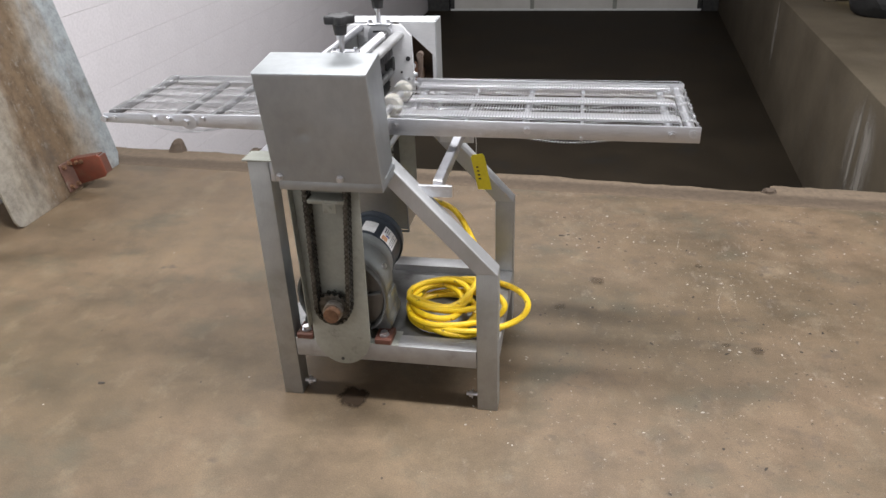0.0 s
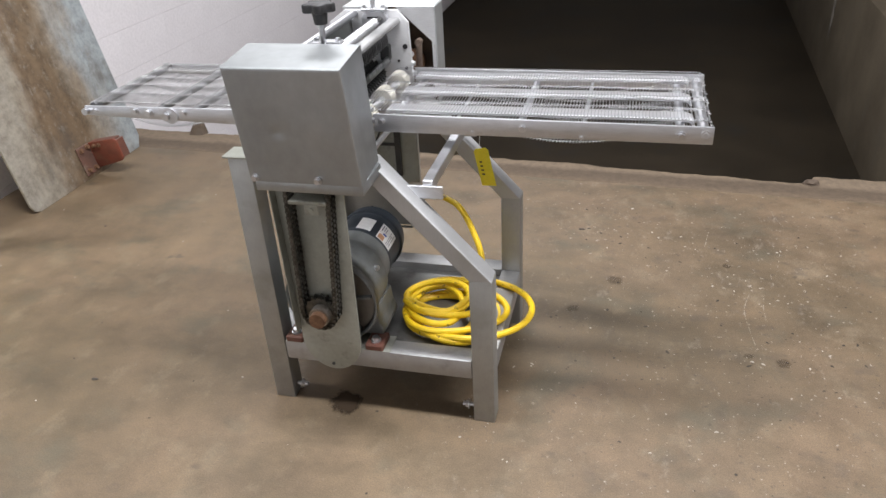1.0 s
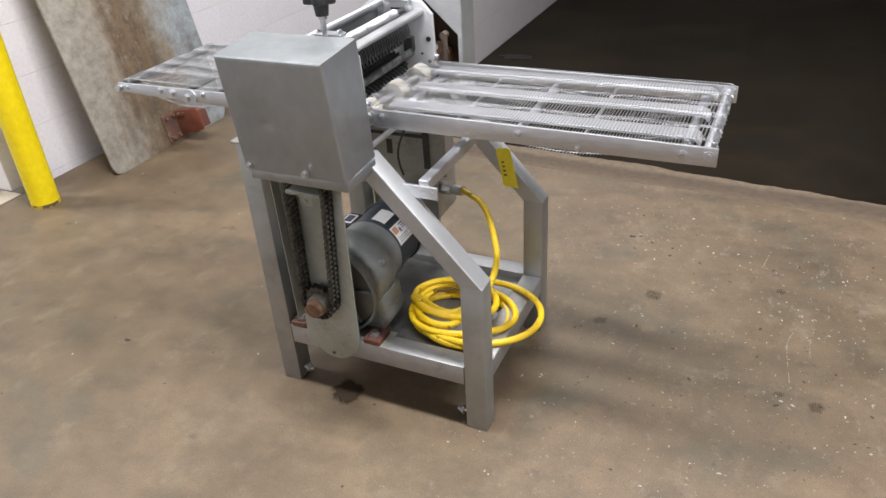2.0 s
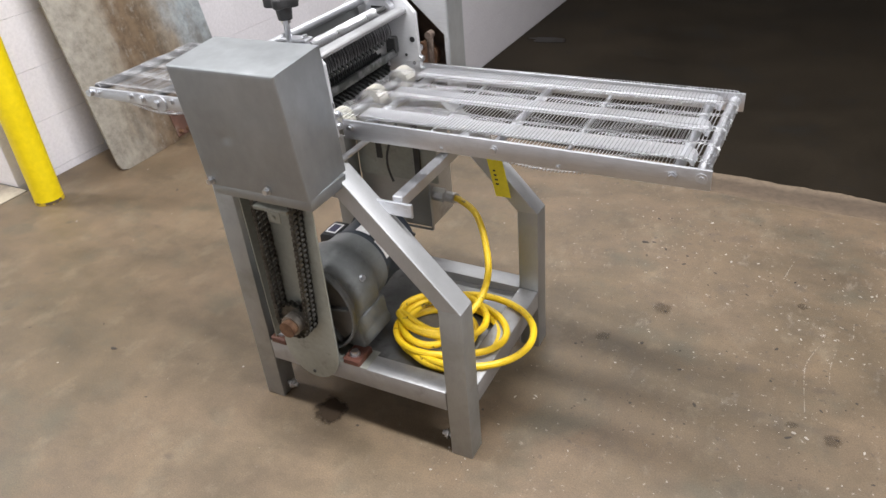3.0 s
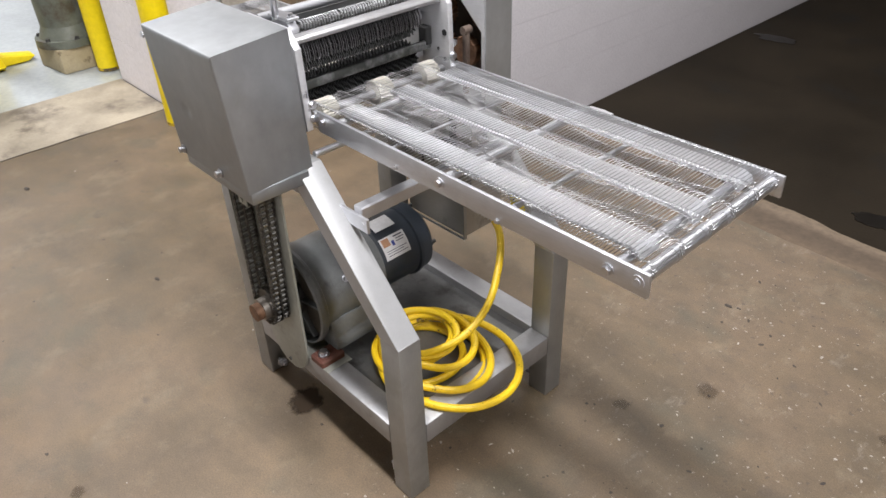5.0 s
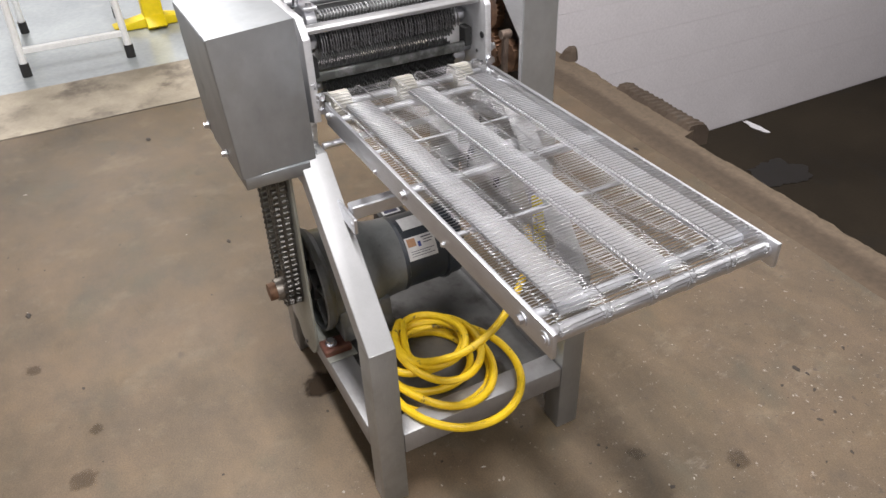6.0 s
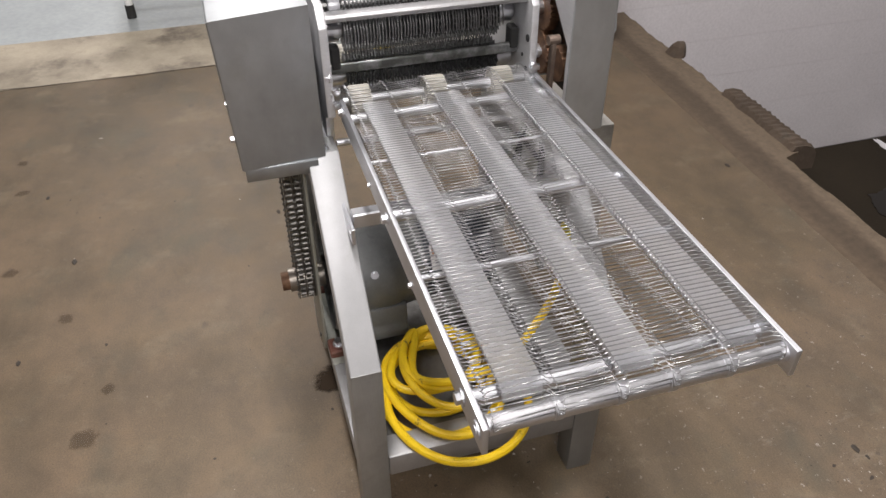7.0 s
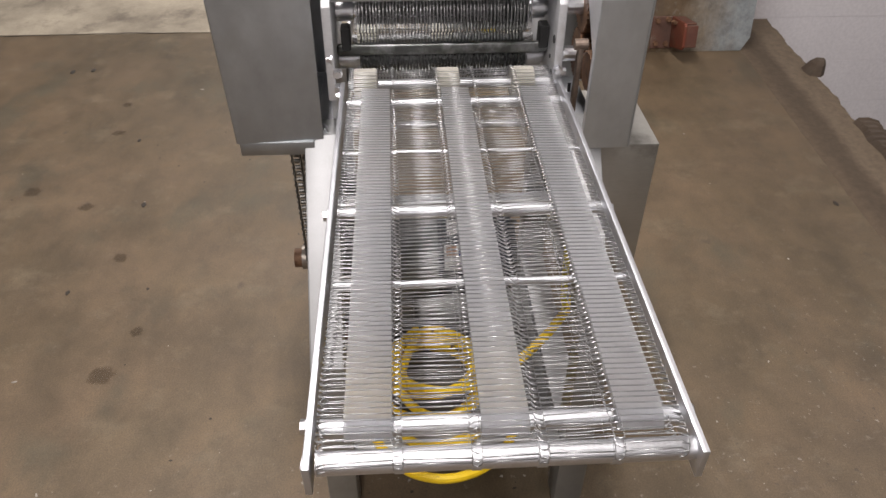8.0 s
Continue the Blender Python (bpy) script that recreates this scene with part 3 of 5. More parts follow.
def chain_run(x0, z0, x1, z1):
    """A stretch of duplex roller chain: plates with the rollers and pin heads as a part of their own."""
    bm, rollers = B(), B()
    long = math.hypot(x1 - x0, z1 - z0)
    count = int(long / 0.0127)
    t = Vector(((x1 - x0) / long, 0, (z1 - z0) / long))
    for i in range(count):
        p = Vector((x0, 0, z0)) + t * (i * 0.0127)
        q = p + t * 0.0127
        for y in (-0.2515, -0.2365):
            rod(rollers, (p.x, y - 0.0045, p.z), (p.x, y + 0.0045, p.z), 0.0042, 10)
        rod(rollers, (p.x, -0.2626, p.z), (p.x, -0.259, p.z), 0.0022, 8)
        wide = 0.0 if i % 2 else 0.0014
        for y in (-0.2585 - wide, -0.244 - wide * 0.3, -0.2298 + wide):
            prism(bm, link_outline(p, q, 0.0055), "y", y - 0.0007, y + 0.0007)
    bmesh.ops.recalc_face_normals(bm, faces=bm.faces[:])
    run = part("chain", bm, chain_steel, machine, "dark oily double roller chain")
    tagged(part("roller_set", rollers, roller_steel, run), "worn bright chain rollers", kind="stuff")
    return run


chain_run(-0.148, 0.296, -0.141, 0.640)
chain_run(-0.070, 0.296, -0.046, 0.640)


def sprocket(y, x, z, r, teeth=16):
    bm = B()
    poly = []
    for k in range(teeth * 2):
        a = math.tau * k / (teeth * 2)
        rr = r + (0.0035 if k % 2 == 0 else -0.0025)
        poly.append((x + rr * math.cos(a), z + rr * math.sin(a)))
    prism(bm, poly, "y", y - 0.003, y + 0.003)
    return bm


hub = part("sprocket", sprocket(-0.251, -0.108, 0.296, 0.037), chain_steel, machine)
part("tooth_ring", sprocket(-0.237, -0.108, 0.296, 0.037), chain_steel, hub)
bm = B()
links = B()
arc = [(-0.109 + 0.039 * math.cos(a), -0.244, 0.296 + 0.039 * math.sin(a)) for a in steps(math.pi, math.tau, 9)]
for a in arc:
    for y in (-0.2515, -0.2365):
        rod(bm, (a[0], y - 0.0045, a[2]), (a[0], y + 0.0045, a[2]), 0.0042, 10)
    rod(bm, (a[0], -0.2626, a[2]), (a[0], -0.259, a[2]), 0.0022, 8)
for a, b in zip(arc, arc[1:]):
    for y in (-0.2592, -0.244, -0.2288):
        prism(links, link_outline(Vector((a[0], 0, a[2])), Vector((b[0], 0, b[2])), 0.0055), "y", y - 0.0007, y + 0.0007)
bmesh.ops.recalc_face_normals(links, faces=links.faces[:])
wrapped = part("wrapped_chain", links, chain_steel, hub)
tagged(part("roller_set", bm, roller_steel, wrapped), "worn bright chain rollers", kind="stuff")
bm = B()
rod(bm, (-0.104, -0.274, 0.296), (-0.104, -0.20, 0.296), 0.0235, 28)
part("hub", bm, surface("hub_steel", (0.25, 0.22, 0.19), (0.42, 0.39, 0.35), 40, (0.35, 0.5), 0.9), hub)
bm = B()
rod(bm, (-0.103, -0.289, 0.296), (-0.103, -0.2, 0.296), 0.0185, 28)
part("shaft", bm, rust, hub, "rusty shaft end")

# gear reducer and motor, in line behind the sprocket
CX, CZ = -0.104, 0.292


def lathe(bm, profile, seg=40, ribs=0):
    """A body turned round the reducer's axis; profile: pairs of y and radius."""
    rings = []
    for y, r in profile:
        rings.append([bm.verts.new((CX + r * math.cos(k * math.tau / seg), y, CZ + r * math.sin(k * math.tau / seg))) for k in range(seg)])
    for p, q in zip(rings, rings[1:]):
        for k in range(seg):
            bm.faces.new((p[k], q[k], q[(k + 1) % seg], p[(k + 1) % seg]))
    bm.faces.new(rings[0])
    bm.faces.new(rings[-1][::-1])
    bmesh.ops.recalc_face_normals(bm, faces=bm.faces[:])
    return bm


gearbox = part("gear_reducer", lathe(B(), [(-0.150, 0.086), (-0.150, 0.102), (-0.196, 0.105), (-0.201, 0.1065), (-0.203, 0.109), (-0.200, 0.112), (-0.190, 0.113), (-0.182, 0.109), (-0.178, 0.103), (-0.165, 0.099), (-0.14, 0.100), (-0.09, 0.101), (-0.075, 0.098), (-0.060, 0.089), (-0.03, 0.085), (-0.012, 0.084)], 48), gear_grey, machine, "grey painted gear reducer with a ribbed open face")
bm = B()
rod(bm, (CX, -0.188, CZ), (CX, -0.1515, CZ), 0.1010, 40)
part("face_recess", bm, surface("brown_recess", (0.105, 0.093, 0.078), (0.18, 0.162, 0.138), 18, (0.4, 0.6), 0.1), gearbox)
for k in range(6):
    a = math.tau * k / 6 + 0.18
    bm = B()
    m = Matrix.Translation((CX, -0.191, CZ)) @ Matrix.Rotation(-a, 4, "Y")
    bmesh.ops.create_cube(bm, size=1.0, matrix=m @ Matrix.Translation((0.064, 0, 0)) @ Matrix.Diagonal((0.070, 0.018, 0.005, 1)))
    part("face_rib", bm, gear_grey, gearbox)
bm = B()
rod(bm, (CX, -0.205, CZ), (CX, -0.15, CZ), 0.042, 24)
part("bearing_boss", bm, dark_cast, gearbox)
for a in (-0.45, 0.5, 2.6, 3.6):
    c, s = math.cos(a), math.sin(a)
    part("bolt", hexbolt(B(), (CX + 0.0985 * c, -0.118, CZ + 0.0985 * s), (c, 0, s), 0.006, 0.008), bright, gearbox)
bm = B()
prism(bm, [(CX - 0.115, 0.190), (CX + 0.112, 0.190), (CX + 0.112, 0.206), (CX + 0.104, 0.222), (CX + 0.100, 0.262), (CX - 0.100, 0.262), (CX - 0.104, 0.222), (CX - 0.115, 0.206)], "y", -0.176, -0.06, 0.006)
part("foot", bm, gear_grey, gearbox)
for x0, x1 in ((-0.025, 0.018), (-0.225, -0.182)):
    bm = B()
    box(bm, (x0, -0.223, 0.1765), (x1, -0.165, 0.194), 0.003)
    foot = part("mounting_pad", bm, red_paint, machine, "chipped red painted mounting pad")
    bm = B()
    hexbolt(bm, ((x0 + x1) / 2, -0.203, 0.194), (0, 0, 1), 0.009, 0.011)
    part("bolt", bm, bright, foot)
bm = B()
box(bm, (-0.229, -0.222, 0.1762), (0.034, -0.16, 0.1790), 0.0008)
part("mounting_plate", bm, olive, machine)

motor = part("motor", lathe(B(), [(-0.013, 0.07), (-0.013, 0.083), (-0.004, 0.0845), (-0.002, 0.081), (0.088, 0.081), (0.090, 0.0865), (0.097, 0.0865), (0.099, 0.083), (0.126, 0.081), (0.138, 0.067), (0.141, 0.03)], 48), motor_blue, machine, "dark blue-black electric motor with a paper label")


def on_motor(a0, a1, y0, y1, r, material, name, parent):
    """A curved sticker on the motor's shell."""
    bm = B()
    n = 10
    rows = [[bm.verts.new((CX + rr * math.cos(a), y, CZ + rr * math.sin(a))) for y, rr in ((y0, r), (y1, r), (y1, r - 0.001), (y0, r - 0.001))] for a in steps(a0, a1, n)]
    for p, q in zip(rows, rows[1:]):
        for k in range(4):
            bm.faces.new((p[k], q[k], q[(k + 1) % 4], p[(k + 1) % 4]))
    bm.faces.new(rows[0])
    bm.faces.new(rows[-1][::-1])
    bmesh.ops.recalc_face_normals(bm, faces=bm.faces[:])
    return part(name, bm, material, parent)


sticker = on_motor(0.30, 0.92, -0.001, 0.066, 0.0818, label_white, "label", motor)
for a0, a1, y0, y1, mat in ((0.66, 0.88, 0.003, 0.022, label_tan), (0.62, 0.76, 0.026, 0.033, label_blue), (0.83, 0.86, 0.036, 0.060, label_ink), (0.76, 0.78, 0.040, 0.062, label_ink), (0.69, 0.71, 0.038, 0.058, label_ink), (0.52, 0.535, 0.006, 0.060, label_ink), (0.46, 0.475, 0.006, 0.050, label_ink), (0.39, 0.405, 0.006, 0.060, label_ink)):
    on_motor(a0, a1, y0, y1, 0.0821, mat, "label_print", motor)
on_motor(1.15, 1.60, 0.006, 0.060, 0.0822, label_white, "label", motor)
bm = B()
prism(bm, [(-0.208, 0.292), (-0.178, 0.270), (-0.160, 0.292), (-0.160, 0.352), (-0.200, 0.352), (-0.208, 0.344)], "y", -0.006, 0.058, 0.004)
terminal = part("terminal_box", bm, black, motor, "black terminal box with a pale label on its lid")
part("label", box(B(), (-0.196, 0.004, 0.3522), (-0.168, 0.046, 0.3529)), label_white, terminal)
part("label_print", box(B(), (-0.192, 0.009, 0.3530), (-0.172, 0.041, 0.3534)), label_ink, terminal)
for a in (0.1, 1.67, 3.24, 4.81):
    part("end_bolt", hexbolt(B(), (CX + 0.070 * math.cos(a), 0.131, CZ + 0.070 * math.sin(a)), (0, 1, 0), 0.005, 0.012), dark_cast, motor)


# ---- cutting head ----
def side_plate(y0, y1):
    bm = B()
    prism(bm, [(-0.17, 0.60), (-0.02, 0.60), (-0.005, 0.69), (0.026, 0.702), (0.022, 0.841), (-0.003, 0.869), (-0.13, 0.869), (-0.17, 0.840)], "y", y0, y1, 0.0015)
    ob = part("side_plate", bm, steel_soft, machine)
    return ob


near = side_plate(-0.180, -0.167)
far = side_plate(0.152, 0.164)
for x, z, r in ((0.012, 0.786, 0.006), (-0.006, 0.752, 0.003), (0.012, 0.735, 0.004)):
    bm = B()
    rod(bm, (x, 0.1505, z), (x, 0.1522, z), r, 14)
    part("hole", bm, black, far)
for y, s in ((-0.158, -1), (0.164, 1)):
    for x, z in ((0.018, 0.738), (0.020, 0.765), (0.016, 0.712)):
        bm = B()
        hexbolt(bm, (x, y + (0.0 if s > 0 else -0.012), z), (0, s, 0), 0.006, 0.008)
        part("bolt", bm, bright, near if s < 0 else far)
for x, z in ((0.0262, 0.722), (0.0255, 0.745)):
    for y, own in ((-0.164, near), (0.158, far)):
        bm = B()
        hexbolt(bm, (x - 0.001, y, z), (1, 0, 0), 0.0055, 0.008)
        part("bolt", bm, bright, own)

# blade rolls: thin toothed discs on a shaft
def roll(name, x, z, r, shade):
    bm = B()
    rod(bm, (x, -0.170, z), (x, 0.151, z), 0.012, 14)
    base = part(name, bm, bright, machine)
    bm = B()
    poly = [((r if k % 2 else r - 0.0085) * math.cos(math.tau * k / 36), (r if k % 2 else r - 0.0085) * math.sin(math.tau * k / 36)) for k in range(36)]
    prism(bm, poly, "y", -0.0009, 0.0009)
    disc = mesh_of("blade", bm, shade, False)
    for i in range(52):
        ob = new("blade", disc)
        ob.parent = base
        ob.location = (x, -0.132 + 0.250 * i / 51, z)
        ob.rotation_euler = (0, 0.06 * (i % 3), 0)
    bm = B()
    rod(bm, (x, -0.134, z), (x, 0.121, z), r - 0.014, 20)
    part("core", bm, shade, base)
    for y0, y1 in ((-0.164, -0.140), (0.124, 0.146)):
        bm = B()
        rod(bm, (x, y0, z), (x, y1, z), 0.017, 20)
        part("collar", bm, bright, base)


roll("upper_blade_roll", -0.062, 0.806, 0.036, blade)
roll("lower_blade_roll", -0.062, 0.730, 0.036, blade)
for y0, y1 in ((-0.157, -0.144), (0.138, 0.1515)):
    part("black_end_block", box(B(), (-0.046, y0 - 0.002, 0.757), (-0.022, y1 - 0.001, 0.792), 0.002), rubber, machine, "black block between the rolls' end collars")
# light and dark patches in the comb's colour stand for broken reflections
bm = B()
box(bm, (-0.034, -0.1665, 0.7480), (-0.024, 0.1515, 0.7660), 0.0045, 3)
part("stripper_comb", bm, surface("glinting_comb_steel", (0.13, 0.137, 0.13), (0.42, 0.428, 0.43), 22, (0.25, 0.45), 1.0, 150, 0.05, 0.0003, None, None, (0.42, 0.62)), machine)
bm = B()
prism(bm, [(-0.020, 0.8485), (-0.020, 0.8515), (0.001, 0.8515), (0.0045, 0.848), (0.0045, 0.842), (0.0015, 0.842), (0.0015, 0.8485)], "y", -0.1665, 0.1515, 0.0008)
bar = part("front_bar", bm, bar_steel, machine)
bm = B()
arc = [math.radians(a) for a in (58, 44, 30, 16, 2, -10)]
outer = [(-0.062 + 0.0425 * math.cos(a), 0.806 + 0.0425 * math.sin(a)) for a in arc]
inner = [(-0.062 + 0.0395 * math.cos(a), 0.806 + 0.0395 * math.sin(a)) for a in arc]
prism(bm, [(-0.006, 0.8465)] + outer + inner[::-1] + [(-0.012, 0.8465)], "y", -0.0007, 0.0007)
finger = mesh_of("stripper_finger", bm, surface("finger_steel", (0.30, 0.30, 0.305), (0.46, 0.46, 0.47), 40, (0.3, 0.45), 1.0), False)
for i in range(53):
    ob = new("stripper_finger", finger)
    ob.parent = bar
    ob.location = (0.0012 * math.sin(i * 2.7), -0.1345 + 0.255 * i / 52 + 0.0007 * math.sin(i * 5.1), 0.001 * math.sin(i * 3.3))
bm = B()
rod(bm, (-0.036, -0.166, 0.854), (-0.036, 0.152, 0.854), 0.0055, 14)
shaft = part("spring_shaft", bm, surface("dull_shaft", (0.20, 0.20, 0.20), (0.32, 0.32, 0.31), 20, (0.35, 0.5), 1.0), machine)
bm = B()
for y0, y1, turns in ((-0.130, -0.050, 14), (-0.047, 0.052, 17), (0.055, 0.090, 6)):
    sweep(bm, [(-0.036 + 0.0102 * math.cos(math.tau * i / 12), y0 + (y1 - y0) * i / (turns * 12), 0.854 + 0.0102 * math.sin(math.tau * i / 12)) for i in range(turns * 12 + 1)], 0.0017, 6)
part("spring", bm, wire, shaft, "long pale coil spring")
# added plate that closes the open view behind the rolls
bm = B()
box(bm, (-0.116, -0.1665, 0.772), (-0.113, 0.1515, 0.850), 0.0006)
part("gap_plate", bm, leg_steel, machine)
bm = B()
rod(bm, (-0.105, -0.166, 0.862), (-0.105, 0.152, 0.862), 0.0085, 16)
part("rear_rod", bm, steel_x, machine)
for y in (-0.147, 0.141):
    bm = B()
    prism(bm, [(-0.082, 0.832), (-0.022, 0.832), (-0.022, 0.858), (-0.033, 0.870), (-0.071, 0.870), (-0.082, 0.858)], "y", y - 0.009, y + 0.009, 0.002)
    block = part("bearing_block", bm, steel, machine)
    bm = B()
    box(bm, (-0.068, y - 0.0095, 0.854), (-0.036, y + 0.0095, 0.8585))
    part("slot", bm, black, block)
    bm = B()
    box(bm, (-0.082, y - 0.012, 0.8705), (-0.022, y + 0.012, 0.8765), 0.0015)
    part("cap", bm, steel_x, block)
    for x in (-0.076, -0.030):
        part("cap_bolt", hexbolt(B(), (x, y, 0.8765), (0, 0, 1), 0.005, 0.006), bright, block)


def star_knob(x, y, z):
    """A black five-lobed clamping knob on a threaded shaft; z is its top."""
    bm = B()
    poly = []
    for k in range(60):
        a = math.tau * k / 60
        r = 0.0278 + 0.0052 * math.cos(5 * a)
        poly.append((x + r * math.cos(a), y + r * math.sin(a)))
    prism(bm, poly, "z", z - 0.017, z, 0.003)
    rod(bm, (x, y, z - 0.040), (x, y, z - 0.016), 0.0125, 22, 0.0155)
    knob = part("clamp_knob", bm, black, machine, "black five-lobed plastic clamp knob")
    bm = B()
    rod(bm, (x, y, z - 0.047), (x, y, z - 0.040), 0.0085, 6)
    rod(bm, (x, y, 0.872), (x, y, z - 0.046), 0.0055, 12)
    for k in range(int((z - 0.047 - 0.886) / 0.002)):
        rod(bm, (x, y, 0.886 + 0.002 * k), (x, y, 0.887 + 0.002 * k), 0.0061, 12)
    part("threaded_shaft", bm, bright, knob)


star_knob(-0.056, -0.160, 0.952)
star_knob(-0.054, 0.140, 0.951)


# ---- conveyors ----
dull_rod = surface("dull_rod_steel", (0.16, 0.16, 0.165), (0.26, 0.26, 0.265), 20, (0.45, 0.6), 0.9)


TILT = -0.002


def droop(x):
    """How far the outfeed drops towards its nose."""
    return TILT * max(0.0, x - 0.03)


def belt(name, path, metal):
    """A flat wire belt: one bent strand for every quarter inch along a closed path in the xz plane."""
    pts = [Vector((x, 0, z - droop(x))) for x, z in path]
    cum = [0.0]
    for a, b in zip(pts, pts[1:] + pts[:1]):
        cum.append(cum[-1] + (b - a).length)
    total = cum[-1]
    count = int(total / 0.00635)
    pitch = total / count
    loop = pts + pts[:1]

    def at(s):
        s %= total
        for k in range(len(pts)):
            if cum[k + 1] >= s:
                u = (s - cum[k]) / max(cum[k + 1] - cum[k], 1e-9)
                return loop[k].lerp(loop[k + 1], u), (loop[k + 1] - loop[k]).normalized()
        return loop[-1], Vector((1, 0, 0))

    joints = [-0.1455, -0.084, -0.0215, 0.032, 0.0925, 0.1455]
    line = []
    for j, y in enumerate(joints):
        if j == 0:
            line += [(1.25, y + 0.004), (1.35, y - 0.002), (0.6, y - 0.003), (0.0, y + 0.003)]
        elif j == len(joints) - 1:
            line += [(0.0, y - 0.003), (0.6, y + 0.003), (1.35, y + 0.002), (1.25, y - 0.004)]
        else:
            line += [(0.0, y - 0.0045), (1.25, y - 0.0035), (1.4, y), (1.25, y + 0.0035), (0.0, y + 0.0045)]
    verts, faces = [], []
    seg, r = 4, 0.00058
    rnd = random.Random(7)
    for i in range(count):
        jitter = 0.0006 * rnd.uniform(-1, 1)
        base = len(verts)
        for n, (u, y) in enumerate(line):
            p, t = at((i + u) * pitch + jitter)
            up = Vector((-t.z, 0, t.x))
            wav = 0.0
            if abs(p.z + droop(p.x) - 0.737) < 0.004 and (-0.084 < y < -0.0215 or 0.032 < y < 0.0925):
                wav = (-0.002 + 0.002 * math.sin(p.x * 17 + y * 20)) * (1 if t.x > 0 else -1)
            y2 = y + 0.0025 * noise.noise((p.x * 7, round(y, 1) * 3, p.z * 4))
            c = Vector((p.x, y2, p.z)) + up * (0.0006 * (1 if n % 2 else -1) + (0.0024 if u > 1.0 else 0.0) + wav)
            a = line[max(n - 1, 0)]
            b = line[min(n + 1, len(line) - 1)]
            d = (t * (b[0] - a[0]) * pitch + Vector((0, b[1] - a[1], 0))).normalized()
            side = d.cross(up).normalized()
            for k in range(seg):
                ang = math.tau * (k + 0.5) / seg
                verts.append(c + (1.7 * r if u > 1.3 else r) * (math.cos(ang) * side + math.sin(ang) * up))
        for n in range(len(line) - 1):
            for k in range(seg):
                a = base + n * seg
                faces.append((a + k, a + (k + 1) % seg, a + seg + (k + 1) % seg, a + seg + k))
    me = bpy.data.meshes.new(name)
    me.from_pydata([tuple(v) for v in verts], [], faces)
    me.materials.append(metal)
    me.shade_smooth()
    ob = new(name, me)
    ob.parent = machine
    tagged(ob, "open flat wire mesh belt", kind="stuff")
    return ob


def loop_path(x_in, x_out, z_top, sag, r_in, r_out, lift=0.0):
    """Top run, wrap round the nose, sagging return run, wrap round the sprockets; x grows outwards."""
    s = 1 if x_out > x_in else -1
    path = [(x_in + (x_out - x_in) * u, z_top) for u in steps(0, 1, 40)]
    path += [(x_out + s * r_out * math.sin(a), z_top - r_out + r_out * math.cos(a)) for a in steps(0.3, math.pi, 9)]
    z0, z1 = z_top - 2 * r_out, z_top - 2 * r_in
    path += [(x_out + (x_in - x_out) * u, z0 + (z1 - z0) * max(0, (u - 0.8) / 0.2) - sag * math.sin(math.pi * min(u / 0.75, 1)) ** 2 - lift * u) for u in steps(0.02, 1, 40)]
    path += [(x_in - s * r_in * math.sin(a), z_top - r_in - r_in * math.cos(a)) for a in steps(0.3, math.pi - 0.3, 8)]
    return path


belt("outfeed_belt", loop_path(0.003, 0.668, 0.737, 0.028, 0.0225, 0.0115), wire)
belt("infeed_belt", loop_path(-0.165, -0.630, 0.737, 0.026, 0.0225, 0.0115, 0.012), wire_dull)


def rail(x0, x1, y, out, taper):
    """A flat conveyor side rail on edge; out is the side its face looks to."""
    bm = B()
    z1 = 0.7335
    poly = [(x0, 0.6965), (x0, z1), (x1, z1 - 0.004 - 0.6 * droop(x1)), (x1, 0.6955 + taper - 0.8 * droop(x1))]
    prism(bm, poly, "y", min(y, y - 0.006 * out), max(y, y - 0.006 * out), 0.0008)
    return part("rail", bm, steel_x, machine)


def rail_bolts(owner, y, out, spots):
    for x, z, r in spots:
        bm = B()
        hexbolt(bm, (x, y, z), (0, out, 0), r, r * 1.1)
        part("bolt", bm, bright, owner)


out_spots = [(0.047, 0.719, 0.0055), (0.233, 0.703, 0.003), (0.333, 0.715, 0.0062), (0.446, 0.700, 0.0032), (0.628, 0.712, 0.0065)]
for y, s in ((-0.160, -1), (0.164, 1)):
    ob = rail(0.030, 0.684, y, s, 0.0)
    rail_bolts(ob, y, s, out_spots)
    bm = B()
    rod(bm, (0.670, y, 0.7155), (0.670, y + 0.0015 * s, 0.7155), 0.0088, 22)
    part("pivot_washer", bm, steel_x, ob)
    bm = B()
    rod(bm, (0.670, y + 0.0012 * s, 0.7155), (0.670, y + 0.0028 * s, 0.7155), 0.0045, 14)
    part("pivot", bm, steel, ob)
    ob = rail(-0.171, -0.648, y, s, 0.013)
    rail_bolts(ob, y, s, [(-0.520, 0.722, 0.0065), (-0.486, 0.719, 0.008), (-0.443, 0.713, 0.009), (-0.400, 0.722, 0.006), (-0.62, 0.72, 0.004)])
    bm = B()
    rod(bm, (-0.434, y, 0.714), (-0.434, y + 0.003 * s, 0.714), 0.018, 24)
    part("disc", bm, steel_x, ob)
    bm = B()
    rod(bm, (-0.645, y - 0.006 * s, 0.718), (-0.645, y + 0.008 * s, 0.718), 0.0075, 18)
    part("nose_pin", bm, bright, ob)

for x, z, r in ((0.003, 0.7150, 0.008), (0.060, 0.7125, 0.0075), (0.193, 0.712, 0.003), (0.325, 0.712, 0.0075), (0.447, 0.708, 0.004), (0.628, 0.7075, 0.0085)):
    bm = B()
    rod(bm, (x, -0.151, z), (x, 0.158, z), r, 18)
    part("cross_rod", bm, steel_x, machine)
bm = B()
rod(bm, (0.668, -0.151, 0.715), (0.668, 0.158, 0.715), 0.0098, 22)
